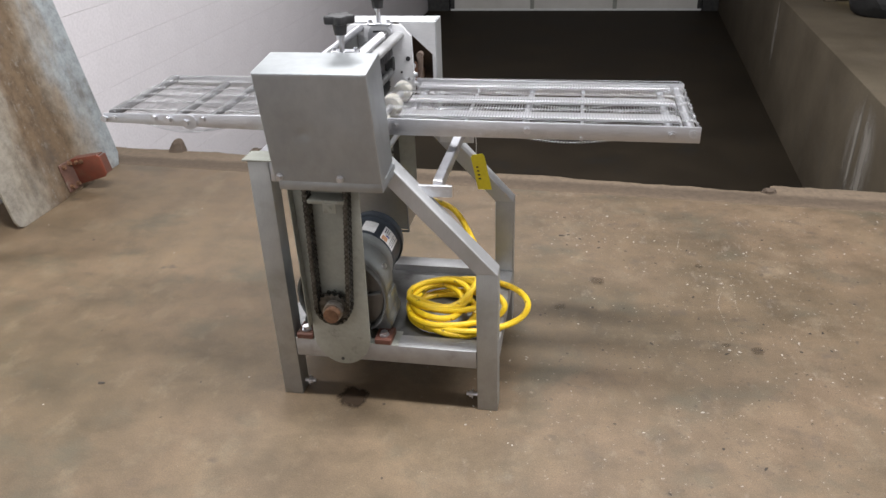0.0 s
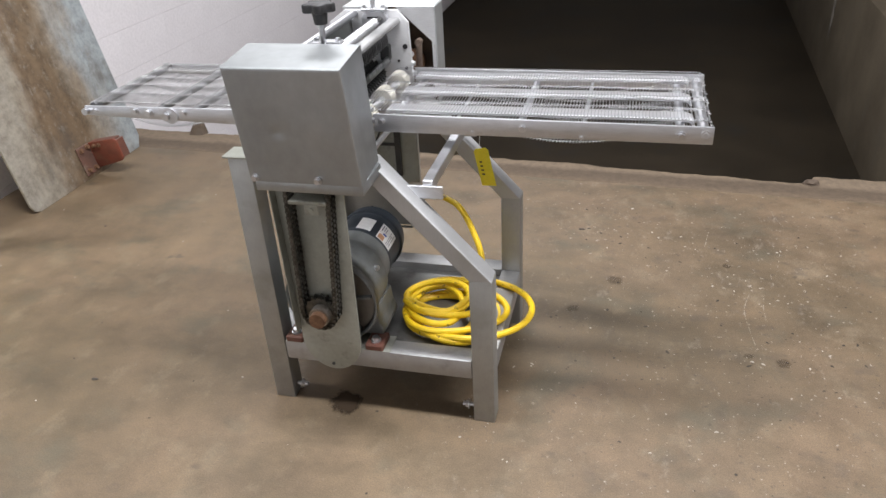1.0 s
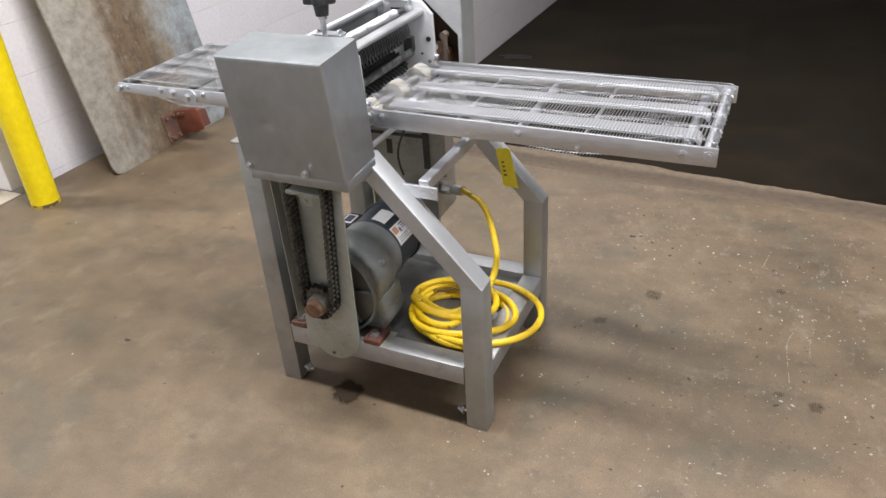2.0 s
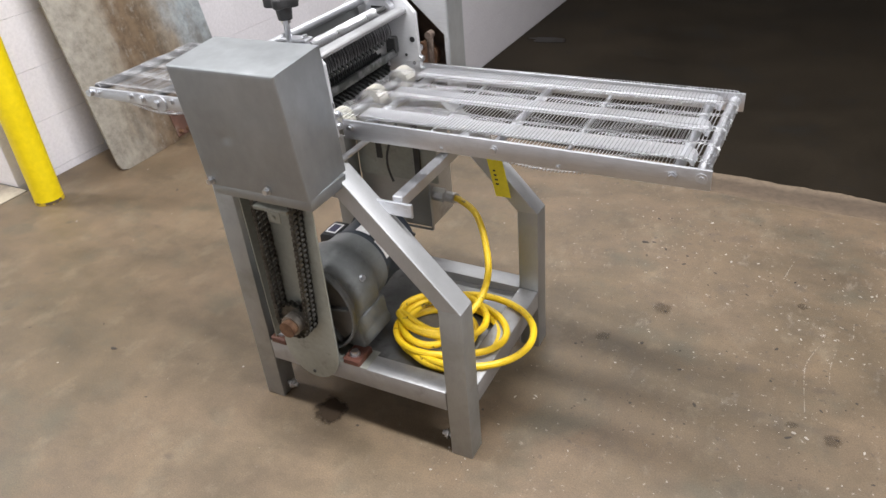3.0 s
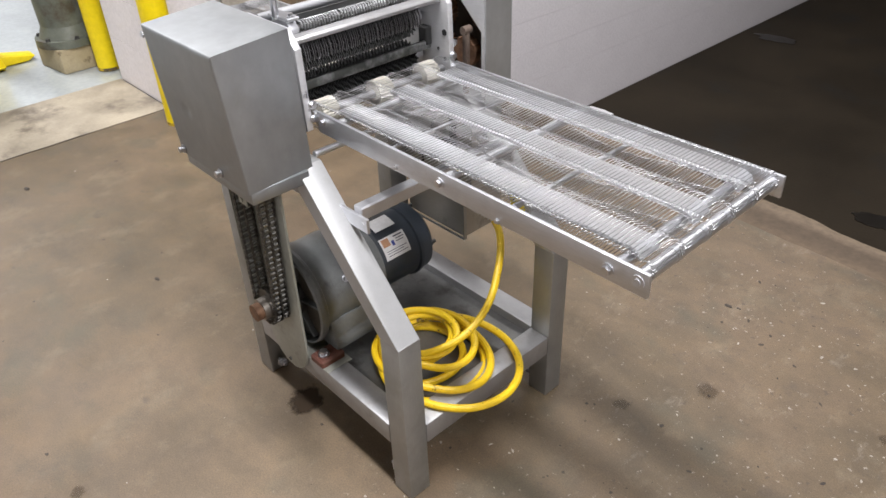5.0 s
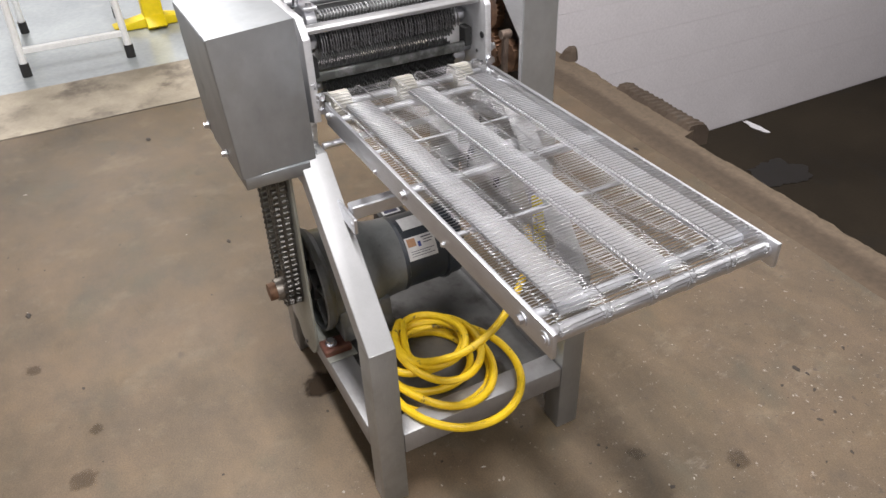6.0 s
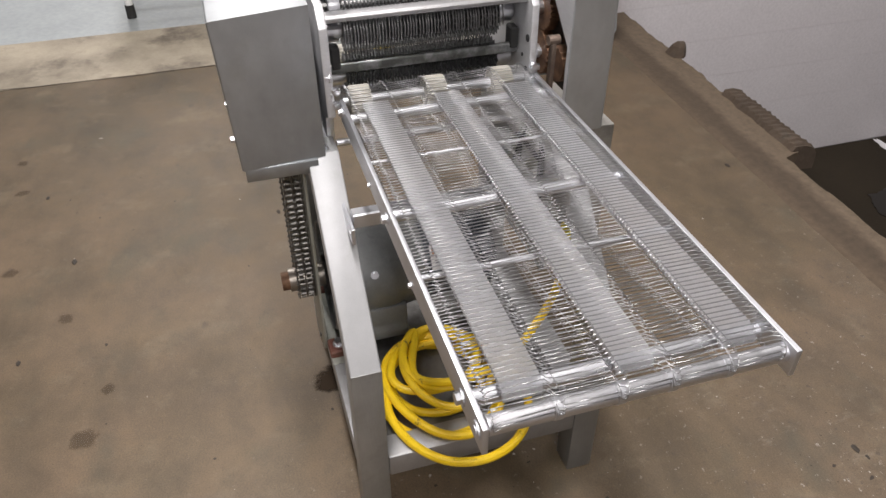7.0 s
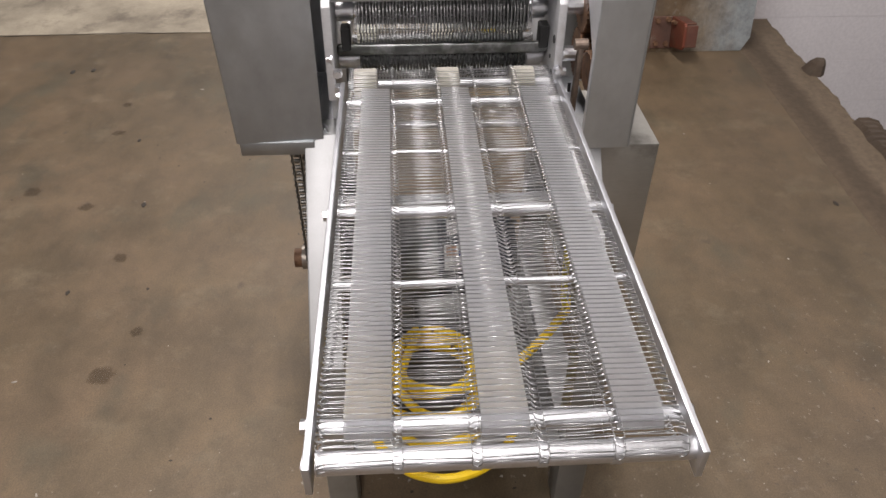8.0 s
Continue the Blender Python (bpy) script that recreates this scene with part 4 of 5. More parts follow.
nose = part("nose_roller", bm, surface("streaked_roller_steel", (0.62, 0.62, 0.645), (0.76, 0.765, 0.79), 9, (0.32, 0.44), 1.0, 60, 0.05, 0.0003, (1, 6, 14)), machine)
for y in (-0.084, -0.0215, 0.032, 0.0925):
    bm = B()
    rod(bm, (0.668, y - 0.004, 0.715), (0.668, y + 0.004, 0.715), 0.0106, 22)
    part("ring", bm, steel_x, nose)
for x, z, r in ((-0.165, 0.7150, 0.008), (-0.25, 0.712, 0.006), (-0.40, 0.712, 0.0085), (-0.486, 0.712, 0.0085), (-0.630, 0.7255, 0.0095)):
    bm = B()
    rod(bm, (x, -0.151, z), (x, 0.158, z), r, 16)
    part("cross_rod", bm, dull_rod, machine)

STRIPS = [(-0.129, -0.089), (-0.0155, 0.0245), (0.0975, 0.1375)]
for y0, y1 in STRIPS:
    bm = B()
    prism(bm, [(x, z - droop(x)) for x, z in ((0.045, 0.726), (0.05, 0.7325), (0.636, 0.7325), (0.648, 0.728), (0.652, 0.718), (0.648, 0.718), (0.643, 0.7245), (0.63, 0.727))], "y", y0, y1, 0.0006)
    part("belt_strip", bm, milky, machine, "milky white plastic belt support strip")


def drive_wheel(x, y, z):
    """A toothed ivory roller that carries the belt round."""
    bm = B()
    poly = []
    for k in range(72):
        a = math.tau * k / 72
        r = 0.0238 if k % 3 else 0.0221
        poly.append((x + r * math.cos(a), z + r * math.sin(a)))
    prism(bm, poly, "y", y - 0.0175, y + 0.0175, 0.0)
    bmesh.ops.bevel(bm, geom=[e for f in bm.faces if len(f.verts) > 8 for e in f.edges], offset=0.003, segments=2, affect="EDGES", profile=0.5)
    part("drive_wheel", bm, ivory, machine, "ivory plastic toothed drive wheel")


for y in (-0.125, -0.003, 0.110):
    drive_wheel(0.003, y, 0.7150)
    drive_wheel(-0.165, y, 0.7150)
bm = B()
rod(bm, (0.020, -0.17, 0.654), (0.020, 0.152, 0.654), 0.006, 12)
part("tie_rod", bm, steel_x, machine)
bm = B()
hexbolt(bm, (0.024, -0.1905, 0.652), (0.7, -1, 0), 0.008, 0.011)
part("bolt", bm, bright, machine)

# ---- far side: gear cover, panel, control box ----

bm = B()
box(bm, (-0.150, 0.266, 0.64), (0.076, 0.269, 0.868), 0.001)
panels = bm
# dark sheets added inside the cover so that its interior stays dark
lining = B()
box(lining, (-0.145, 0.262, 0.645), (0.071, 0.2645, 0.863))
box(lining, (0.0695, 0.200, 0.645), (0.073, 0.262, 0.863))
box(lining, (-0.145, 0.200, 0.859), (0.0695, 0.262, 0.8645))
cover = part("gear_cover", panels, cover_steel, machine, "open-sided stainless gear cover with a cut-away inner face")
for lo, hi in (((0.074, 0.196, 0.64), (0.077, 0.266, 0.868)), ((-0.150, 0.196, 0.64), (-0.147, 0.266, 0.868)), ((-0.147, 0.196, 0.8655), (0.074, 0.266, 0.8685))):
    part("cover_panel", box(B(), lo, hi, 0.001), cover_steel, cover)
for poly in ([(-0.018, 0.8655), (0.074, 0.8655), (0.074, 0.66), (0.066, 0.66), (0.066, 0.787)], [(-0.147, 0.8655), (-0.096, 0.8655), (-0.132, 0.795), (-0.132, 0.66), (-0.147, 0.66)]):
    part("cover_panel", prism(B(), poly, "y", 0.1955, 0.198), steel_soft, cover)
part("knob_bolt", hexbolt(B(), (-0.132, 0.195, 0.852), (0, -1, 0), 0.0075, 0.014), black, cover, "black bolt head")
part("lining", lining, surface("dark_rusty_lining", (0.045, 0.028, 0.018), (0.12, 0.078, 0.05), 14, (0.4, 0.7), 0.3, 90, 0.2, 0.001), cover, "dark rust-brown sheets added inside the cover")
for z in (0.806, 0.730):
    part("gear_shaft", rod(B(), (-0.062, 0.165, z), (-0.062, 0.228, z), 0.012, 14), bright, cover)
for z in (0.806, 0.730):
    bm = B()
    poly = []
    for k in range(56):
        a = math.tau * k / 56
        r = 0.040 if k % 2 else 0.0355
        poly.append((-0.062 + r * math.cos(a), z + r * math.sin(a)))
    prism(bm, poly, "y", 0.205, 0.222)
    part("gear", bm, rust, cover, "rusty drive gear")
bm = B()
poly = [(0.01 + 0.03 * math.cos(math.tau * k / 32), 0.735 + (0.03 if k % 2 else 0.026) * math.sin(math.tau * k / 32)) for k in range(32)]
prism(bm, poly, "y", 0.205, 0.222)
part("gear", bm, rust, cover, "rusty drive gear")
bm = B()
prism(bm, [(0.026, 0.66), (0.039, 0.66), (0.043, 0.782), (0.039, 0.79), (0.033, 0.79), (0.029, 0.782)], "y", 0.182, 0.189, 0.001)
rod(bm, (0.036, 0.176, 0.788), (0.036, 0.195, 0.788), 0.008, 14)
part("link_bar", bm, surface("worn_link_steel", (0.14, 0.10, 0.08), (0.28, 0.22, 0.18), 30, (0.4, 0.6), 0.7), cover)

bm = B()
box(bm, (-0.228, 0.229, 0.40), (0.00, 0.233, 0.64))
panel = part("back_panel", bm, olive, machine, "grey-green sheet panel behind the frame")
# dark bars laid on the panel stand for the shade in its slots
for lo, hi in (((-0.16, 0.226, 0.54), (-0.15, 0.2295, 0.60)), ((-0.17, 0.226, 0.45), (-0.155, 0.2295, 0.49)), ((-0.06, 0.222, 0.42), (-0.045, 0.2295, 0.63)), ((-0.228, 0.222, 0.505), (-0.06, 0.2295, 0.511))):
    bm = B()
    box(bm, lo, hi)
    part("dark_slot", bm, dark_cast, panel)
bm = B()
sweep(bm, [(-0.10 + 0.02 * math.sin(6 * u), 0.21 - 0.02 * u, 0.66 - 0.25 * u) for u in steps(0, 1, 16)], 0.003, 6)
part("wire", bm, black, machine)

bm = B()
box(bm, (-0.235, 0.238, 0.262), (-0.034, 0.362, 0.578), 0.004, 2)
cabinet = part("control_box", bm, surface("control_box_steel", (0.42, 0.41, 0.38), (0.54, 0.53, 0.50), 6, (0.46, 0.6), 0.95, 70, 0.08, 0.0006, (1, 1, 10), (10, (0.2, 0.19, 0.17), 0.55, 0.75)), machine, "stainless electrical control box")
bm = B()
box(bm, (-0.24, 0.2350, 0.255), (-0.036, 0.2380, 0.261))
box(bm, (-0.036, 0.234, 0.255), (-0.032, 0.244, 0.578), 0.001)
part("lid_flange", bm, sheet, cabinet)
bm = B()
rod(bm, (-0.034, 0.262, 0.352), (0.004, 0.256, 0.354), 0.018, 8)
rod(bm, (0.004, 0.256, 0.354), (0.036, 0.247, 0.357), 0.0135, 20)
part("cable_gland", bm, surface("gland_nickel", (0.45, 0.44, 0.42), (0.6, 0.59, 0.57), 30, (0.3, 0.45), 1.0), cabinet)
bm = B()
rod(bm, (-0.06, 0.30, 0.577), (-0.06, 0.30, 0.625), 0.008, 10)
rod(bm, (-0.06, 0.30, 0.622), (-0.05, 0.262, 0.650), 0.008, 10)
part("conduit", bm, dark_cast, cabinet)


# ---- yellow power cable ----
def smooth_line(points, n):
    """Catmull-Rom through the points."""
    pts = [Vector(p) for p in points]
    out = []
    for i in range(len(pts) - 1):
        p0, p1, p2, p3 = pts[max(i - 1, 0)], pts[i], pts[i + 1], pts[min(i + 2, len(pts) - 1)]
        for k in range(n):
            u = k / n
            out.append(0.5 * ((2 * p1) + (p2 - p0) * u + (2 * p0 - 5 * p1 + 4 * p2 - p3) * u * u + (3 * p1 - p0 - 3 * p2 + p3) * u ** 3))
    return out + [pts[-1]]


RC = 0.0080
drop = [(0.034, 0.248, 0.357), (0.052, 0.240, 0.358), (0.108, 0.208, 0.348), (0.156, 0.153, 0.311), (0.196, 0.074, 0.270), (0.196, -0.011, 0.236), (0.140, -0.085, 0.212)]
coil = []
# each turn: centre x and y, half widths, height of the strand
turns = [(0.112, -0.030, 0.088, 0.080, 0.1650), (0.142, -0.036, 0.116, 0.110, 0.1665), (0.188, -0.022, 0.148, 0.134, 0.1845), (0.150, -0.030, 0.126, 0.104, 0.184), (0.098, -0.048, 0.070, 0.094, 0.196), (0.124, -0.018, 0.100, 0.084, 0.203), (0.104, -0.026, 0.080, 0.070, 0.213)]
for k, turn in enumerate(turns):
    follow = turns[min(k + 1, len(turns) - 1)]
    for j in range(14):
        u = max(0.0, (j / 14 - 0.55) / 0.45)
        x, y, rx, ry, z = (a + (b - a) * u for a, b in zip(turn, follow))
        a = math.pi - math.tau * j / 14
        coil.append((x + rx * math.cos(a), y + ry * math.sin(a), z + 0.003 * math.sin(2 * a + k)))
bm = B()
sweep(bm, smooth_line(drop + coil[::-1], 6), RC, 10)
solo("power_cable", bm, cable_yellow, "thick yellow rubber power cable coiled on the machine's lower shelf", "cable")

# ---- hanging tag ----
tag = thing("paper_tag", "yellow card tag with a short hand-written number hanging from the frame", "tag", (0.178, 0.168, 0.53))
bm = B()
prism(bm, [(-0.010, 0.0), (-0.014, -0.008), (0.005, -0.098), (0.042, -0.098), (0.022, -0.002), (0.016, 0.004)], "y", -0.0006, 0.0006)
card = part("card", bm, tag_yellow, tag)
for k in range(4):
    bm = B()
    box(bm, (0.000 + 0.002 * k, -0.0011, -0.036 - 0.011 * k), (0.006 + 0.0025 * k, -0.0007, -0.032 - 0.011 * k))
    part("ink_mark", bm, black, card)
bm = B()
sweep(bm, [(0.0, 0, -0.003), (0.001, 0.003, 0.03), (-0.002, 0.004, 0.06), (0.0, 0.005, 0.09)], 0.0007, 5)
part("string", bm, label_white, tag)

# ---- leaning plate ----
slope = math.atan2(0.272, 1.45)
leaning = thing("steel_plate", "tall rusty worn steel plate leaning against the white wall", "plate", (-1.664, 0.577, 0.0))
leaning.rotation_euler = (0, -slope, 0)
bm = B()
prism(bm, [(0.035, 0.0), (0.010, 0.010), (0.0, 0.035), (0.0, 1.5), (0.725, 1.5), (0.725, 0.05), (0.695, 0.0)], "x", -0.012, 0.0, 0.002)
part("sheet", bm, plate_mat, leaning)
bm = B()
box(bm, (0.0005, 0.325, 0.016), (0.009, 0.412, 0.138), 0.002)
bracket = part("bracket", bm, surface("rusty_bracket", (0.085, 0.047, 0.036), (0.15, 0.072, 0.050), 14, (0.6, 0.8), 0.1, 100, 0.3, 0.001, None, (20, (0.17, 0.13, 0.10), 0.55, 0.7)), leaning, "chipped dull red bracket bolted low on the plate")
bm = B()
prism(bm, [(0.009, 0.024), (0.140, 0.040), (0.152, 0.052), (0.152, 0.128), (0.142, 0.138), (0.009, 0.138)], "y", 0.400, 0.409, 0.0015)
part("bracket_arm", bm, red_bright, bracket, "brighter red arm standing off the plate")
for lo, hi in (((0.140, 0.4095, 0.050), (0.150, 0.452, 0.130)), ((0.009, 0.4095, 0.130), (0.139, 0.448, 0.1375))):
    part("bracket_flange", box(B(), lo, hi, 0.0015), red_paint, bracket)
for y, z in ((0.345, 0.122), (0.385, 0.126), (0.345, 0.036), (0.385, 0.034)):
    part("bolt", hexbolt(B(), (0.009, y, z), (1, 0, 0), 0.008, 0.012), rust, bracket)
for x, z in ((0.035, 0.122), (0.060, 0.122)):
    part("bolt", hexbolt(B(), (x, 0.400, z), (0, -1, 0), 0.007, 0.010), rust, bracket)

# ---- bollards ----
def bollard(x, y):
    """A painted pipe with a domed cap and a scuffed foot ring."""
    post = thing("bollard", "yellow painted steel pipe bollard guarding the doorway", "bollard", (x, y, 0), "doorway bollards")
    part("pipe", rod(B(), (0, 0, 0.012), (0, 0, 1.05), 0.0525, 40), post_yellow, post)
    dome = B()
    bmesh.ops.create_uvsphere(dome, u_segments=32, v_segments=12, radius=0.0525, matrix=Matrix.Translation((0, 0, 1.05)) @ Matrix.Diagonal((1, 1, 0.5, 1)))
    bmesh.ops.delete(dome, geom=[v for v in dome.verts if v.co.z < 1.0495], context="VERTS")
    part("cap", dome, post_yellow, post)
    part("foot", rod(B(), (0, 0, 0.0), (0, 0, 0.013), 0.0535, 40), rusty_yellow, post, "scuffed rusty foot of the pipe")


for p in ((-1.762, 0.305), (-2.600, 0.355)):
    bollard(*p)

# ---- next room ----
stand = thing("step_stand", "white tube-legged stand with black rubber feet on the epoxy floor", "stand")
for x, y in ((-2.605, -0.705), (-2.605, -0.250), (-3.290, -0.680), (-3.290, -0.215)):
    bm = B()
    top = (x + (-0.10 if x > -3 else 0.12), y + (0.03 if y < -0.5 else -0.03), 0.95)
    sweep(bm, [(x, y, 0.03), top], 0.016, 10)
    leg = part("leg", bm, white_metal, stand)
    bm = B()
    rod(bm, (x, y, -0.004), (x + (top[0] - x) * 0.06, y, 0.055), 0.021, 12)
    part("rubber_foot", bm, rubber, leg)
bm = B()
box(bm, (-2.632, -0.700, 0.095), (-2.606, -0.255, 0.122), 0.003)
part("cross_bar", bm, white_metal, stand)
bm = B()
box(bm, (-3.20, -0.685, 0.95), (-2.68, -0.235, 0.975), 0.005)
part("platform", bm, white_metal, stand)

pump = thing("pump_column", "worn grey-green machine column on a tan base block", "machine column", (-2.80, 0.27, 0))
bm = B()
prism(bm, [(-0.10, -0.13), (0.13, -0.10), (0.13, 0.10), (-0.10, 0.13)], "z", -0.004, 0.11, 0.008)
part("base_block", bm, tan_block, pump, "chipped tan base block")
bm = B()
rod(bm, (0, 0, 0.11), (0, 0, 0.145), 0.145, 28)
rod(bm, (0, 0, 0.145), (0, 0, 0.20), 0.125, 28, 0.105)
rod(bm, (0, 0, 0.20), (0, 0, 1.1), 0.105, 28, 0.115)
column = part("column", bm, green_paint, pump)
for k in range(6):
    a = k * math.tau / 6
    part("flange_bolt", hexbolt(B(), (0.128 * math.cos(a), 0.128 * math.sin(a), 0.145), (0, 0, 1), 0.009, 0.012), dark_cast, column)

barrier = thing("yellow_stand", "yellow plastic stand with flared feet on the epoxy floor", "stand", (-3.05, -0.06, 0))
bm = B()
prism(bm, [(-0.09, 0), (-0.13, 0.02), (-0.05, 0.06), (-0.045, 0.9), (0.045, 0.9), (0.05, 0.06), (0.13, 0.02), (0.09, 0)], "y", -0.05, 0.05, 0.006)
prism(bm, [(-0.17, 0), (-0.21, 0.02), (-0.05, 0.05), (0.05, 0.05), (0.21, 0.02), (0.17, 0)], "x", -0.05, 0.05, 0.006)
part("post", bm, post_yellow, barrier)

# ---- raised slab beyond the dock ----
rack = thing("storage_rack", "yellow and grey steel rack standing on the far raised slab", "rack", (2.40, 5.45, 0))
bm = B()
box(bm, (0.10, 0.0, 0.0), (0.18, 0.08, 1.6), 0.004)
part("upright", bm, side_concrete, rack)
for z in (0.02, 0.5):
    bm = B()
    box(bm, (0.18, 0.01, z), (1.4, 0.06, z + 0.09), 0.004)
    part("beam", bm, post_yellow, rack)
bag = B()
bmesh.ops.create_icosphere(bag, subdivisions=3, radius=0.2)
for v in bag.verts:
    v.co *= 1 + 0.18 * noise.noise(v.co * 7)
    v.co.z = max(v.co.z * 0.8, -0.12)
solo("black_bag", bag, rubber, "crumpled dark plastic bag on the raised slab", "bag", at=(2.72, 4.85, 0.12))

# ---- marks and crumbs on the floor ----
def stain_material(name, colour, strength):
    """A soft-edged stain on a unit disc: opacity falls off with the distance and a noise."""
    m, t, b = nodes_of(name)
    c = t.nodes.new("ShaderNodeTexCoord")
    length = t.nodes.new("ShaderNodeVectorMath")
    length.operation = "LENGTH"
    t.links.new(c.outputs["Object"], length.inputs[0])
    n = noise_node(t, 2.2, 6, 0.65)
    add = t.nodes.new("ShaderNodeMath")
    add.operation = "MULTIPLY_ADD"
    t.links.new(n.outputs["Fac"], add.inputs[0])
    add.inputs[1].default_value = 0.9
    t.links.new(length.outputs["Value"], add.inputs[2])
    f = ramp_node(t, add.outputs["Value"], [(0.82, (strength, strength, strength)), (1.08, (0, 0, 0))])
    t.links.new(f.outputs["Color"], b.inputs["Alpha"])
    b.inputs["Base Color"].default_value = (*colour, 1)
    b.inputs["Roughness"].default_value, b.inputs["Specular IOR Level"].default_value = 0.85, 0.1
    return m


oil_mat = stain_material("soft_oil", (0.042, 0.029, 0.019), 0.92)
faint_mat = stain_material("faint_stain", (0.050, 0.036, 0.025), 0.3)


def stain_disc(material):
    bm = B()
    bmesh.ops.create_circle(bm, cap_ends=True, segments=40, radius=1.0, matrix=Matrix.Translation((0, 0, 0.0006)))
    return mesh_of("floor_stain", bm, material, False)


disc_mesh, faint_mesh = stain_disc(oil_mat), stain_disc(faint_mat)
for x, y, rx, ry, me, label in ((-0.096, -0.215, 0.088, 0.076, disc_mesh, "dark oil spot on the concrete under the machine"), (-0.082, -0.738, 0.055, 0.055, faint_mesh, "faint round stain on the concrete"), (-0.213, -0.696, 0.034, 0.028, faint_mesh, "faint small stain on the concrete"), (-0.484, -0.806, 0.042, 0.032, faint_mesh, "faint oval stain on the concrete"), (-0.714, -0.963, 0.045, 0.034, faint_mesh, "faint oval stain on the concrete"), (-1.125, -0.986, 0.045, 0.030, faint_mesh, "faint oval stain on the concrete"), (-1.316, -1.009, 0.035, 0.030, faint_mesh, "faint small stain on the concrete"), (-0.796, -1.139, 0.050, 0.045, faint_mesh, "faint round stain on the concrete"), (0.416, 0.283, 0.042, 0.030, faint_mesh, "faint round stain on the concrete"), (0.86, 0.588, 0.03, 0.025, faint_mesh, "faint small stain on the concrete"), (0.529, 0.453, 0.05, 0.045, faint_mesh, "faint round stain on the concrete"), (0.96, 0.123, 0.04, 0.035, faint_mesh, "faint round stain on the concrete"), (0.878, 0.139, 0.03, 0.02, faint_mesh, "faint small stain on the concrete")):
    ob = new("floor_stain", me)
    ob.location, ob.scale = (x, y, 0), (rx, ry, 1)
    ob.rotation_euler = (0, 0, 7 * x + 3 * y)
    tagged(ob, label, "stain", "", "stuff")

# dark bits of grit lying on the floor
for x, y, r in ((-0.718, -0.805, 0.012), (-1.075, -0.908, 0.010), (-0.795, -0.251, 0.010), (-1.632, -0.340, 0.015), (0.404, 0.763, 0.011), (0.428, 0.772, 0.006), (-0.63, 1.16, 0.012), (-1.579, -1.277, 0.016), (-1.589, -1.205, 0.014), (-0.356, -0.897, 0.009)):
    bm = B()
    bmesh.ops.create_icosphere(bm, subdivisions=2, radius=1.0)
    for v in bm.verts:
        v.co *= 1 + 0.4 * noise.noise(v.co * 1.7 + Vector((x * 9, y * 9, 0)))
        v.co = Vector((v.co.x * r, v.co.y * r * 0.55, max(v.co.z, -0.3) * r * 0.22))
    ob = solo("grit", bm, stain_mat, "dark crumb of grit lying on the concrete", "debris", at=(x, y, r * 0.06))
    ob["group"] = "dark grit on the floor"

def chips(name, seed, count, small, large, material, label, height):
    """Irregular flat flakes in clusters, thickest on the scuffed floor beyond the machine."""
    rnd = random.Random(seed)
    bm = B()
    made = 0
    while made < count:
        x, y = rnd.uniform(0.2, 2.1), rnd.uniform(-0.35, 1.1)
        if rnd.random() < 0.10:
            x, y = rnd.uniform(-1.7, 1.4), rnd.uniform(-1.4, 1.0)
        elif noise.noise((x * 2.6, y * 3.4, seed)) + 0.5 * noise.noise((x * 9, y * 9, seed)) < rnd.uniform(-0.25, 0.45):
            continue
        if y > crack_y(x) - 0.02:
            continue
        made += 1
        r = small + (large - small) * rnd.random() ** 4
        turn, long = rnd.uniform(0, math.tau), rnd.uniform(0.9, 2.2)
        rim = []
        for k in range(7):
            a = math.tau * k / 7
            d = r * rnd.uniform(0.55, 1.15)
            px, py = d * long * math.cos(a), d * math.sin(a)
            rim.append((x + px * math.cos(turn) - py * math.sin(turn), y + px * math.sin(turn) + py * math.cos(turn)))
        low = [bm.verts.new((p[0], p[1], 0.0003)) for p in rim]
        top = [bm.verts.new((x + (p[0] - x) * 0.7, y + (p[1] - y) * 0.7, 0.0003 + height * r)) for p in rim]
        bm.faces.new(top)
        for k in range(7):
            bm.faces.new((low[k], low[(k + 1) % 7], top[(k + 1) % 7], top[k]))
    solo(name, bm, material, label, "debris", "stuff", False)


chips("crumbs", 3, 640, 0.0007, 0.0038, speck_mat, "pale crumbs and paint flecks scattered on the floor", 0.35)
chips("pits", 11, 420, 0.0009, 0.0048, stain_mat, "small dark pits and specks in the worn concrete", 0.05)


def scratch(points, seed):
    """A thin broken pale scrape along a line on the floor."""
    rnd = random.Random(seed)
    bm = B()
    line = smooth_line([(x, y, 0.0005) for x, y in points], 14)
    for a, b in zip(line, line[1:]):
        if rnd.random() < 0.5:
            continue
        t = (b - a).normalized()
        n = Vector((-t.y, t.x, 0)) * rnd.uniform(0.0004, 0.0013)
        q = n * rnd.uniform(0.3, 1.0)
        bm.faces.new([bm.verts.new(v) for v in (a - n, b - q, b + q, a + n)])
    solo("floor_scrape", bm, scrape_mat, "thin pale scrape on the worn concrete", "scrape", "stuff", False)


SCRAPES = [[(1.038, 0.987), (1.046, 0.933), (1.062, 0.878)], [(0.991, 0.947), (1.001, 0.894), (1.018, 0.852)], [(0.983, 0.555), (0.984, 0.475)], [(0.910, 0.435), (0.890, 0.362), (0.889, 0.302), (0.900, 0.190)], [(0.953, 0.452), (0.941, 0.367), (0.943, 0.300)], [(1.032, 0.712), (1.008, 0.596)], [(0.82, 0.80), (0.80, 0.69)]]
for k, line in enumerate(SCRAPES):
    scratch(line, k)

# the ragged crack where the floor meets the doorway threshold
bm = B()
edge = []
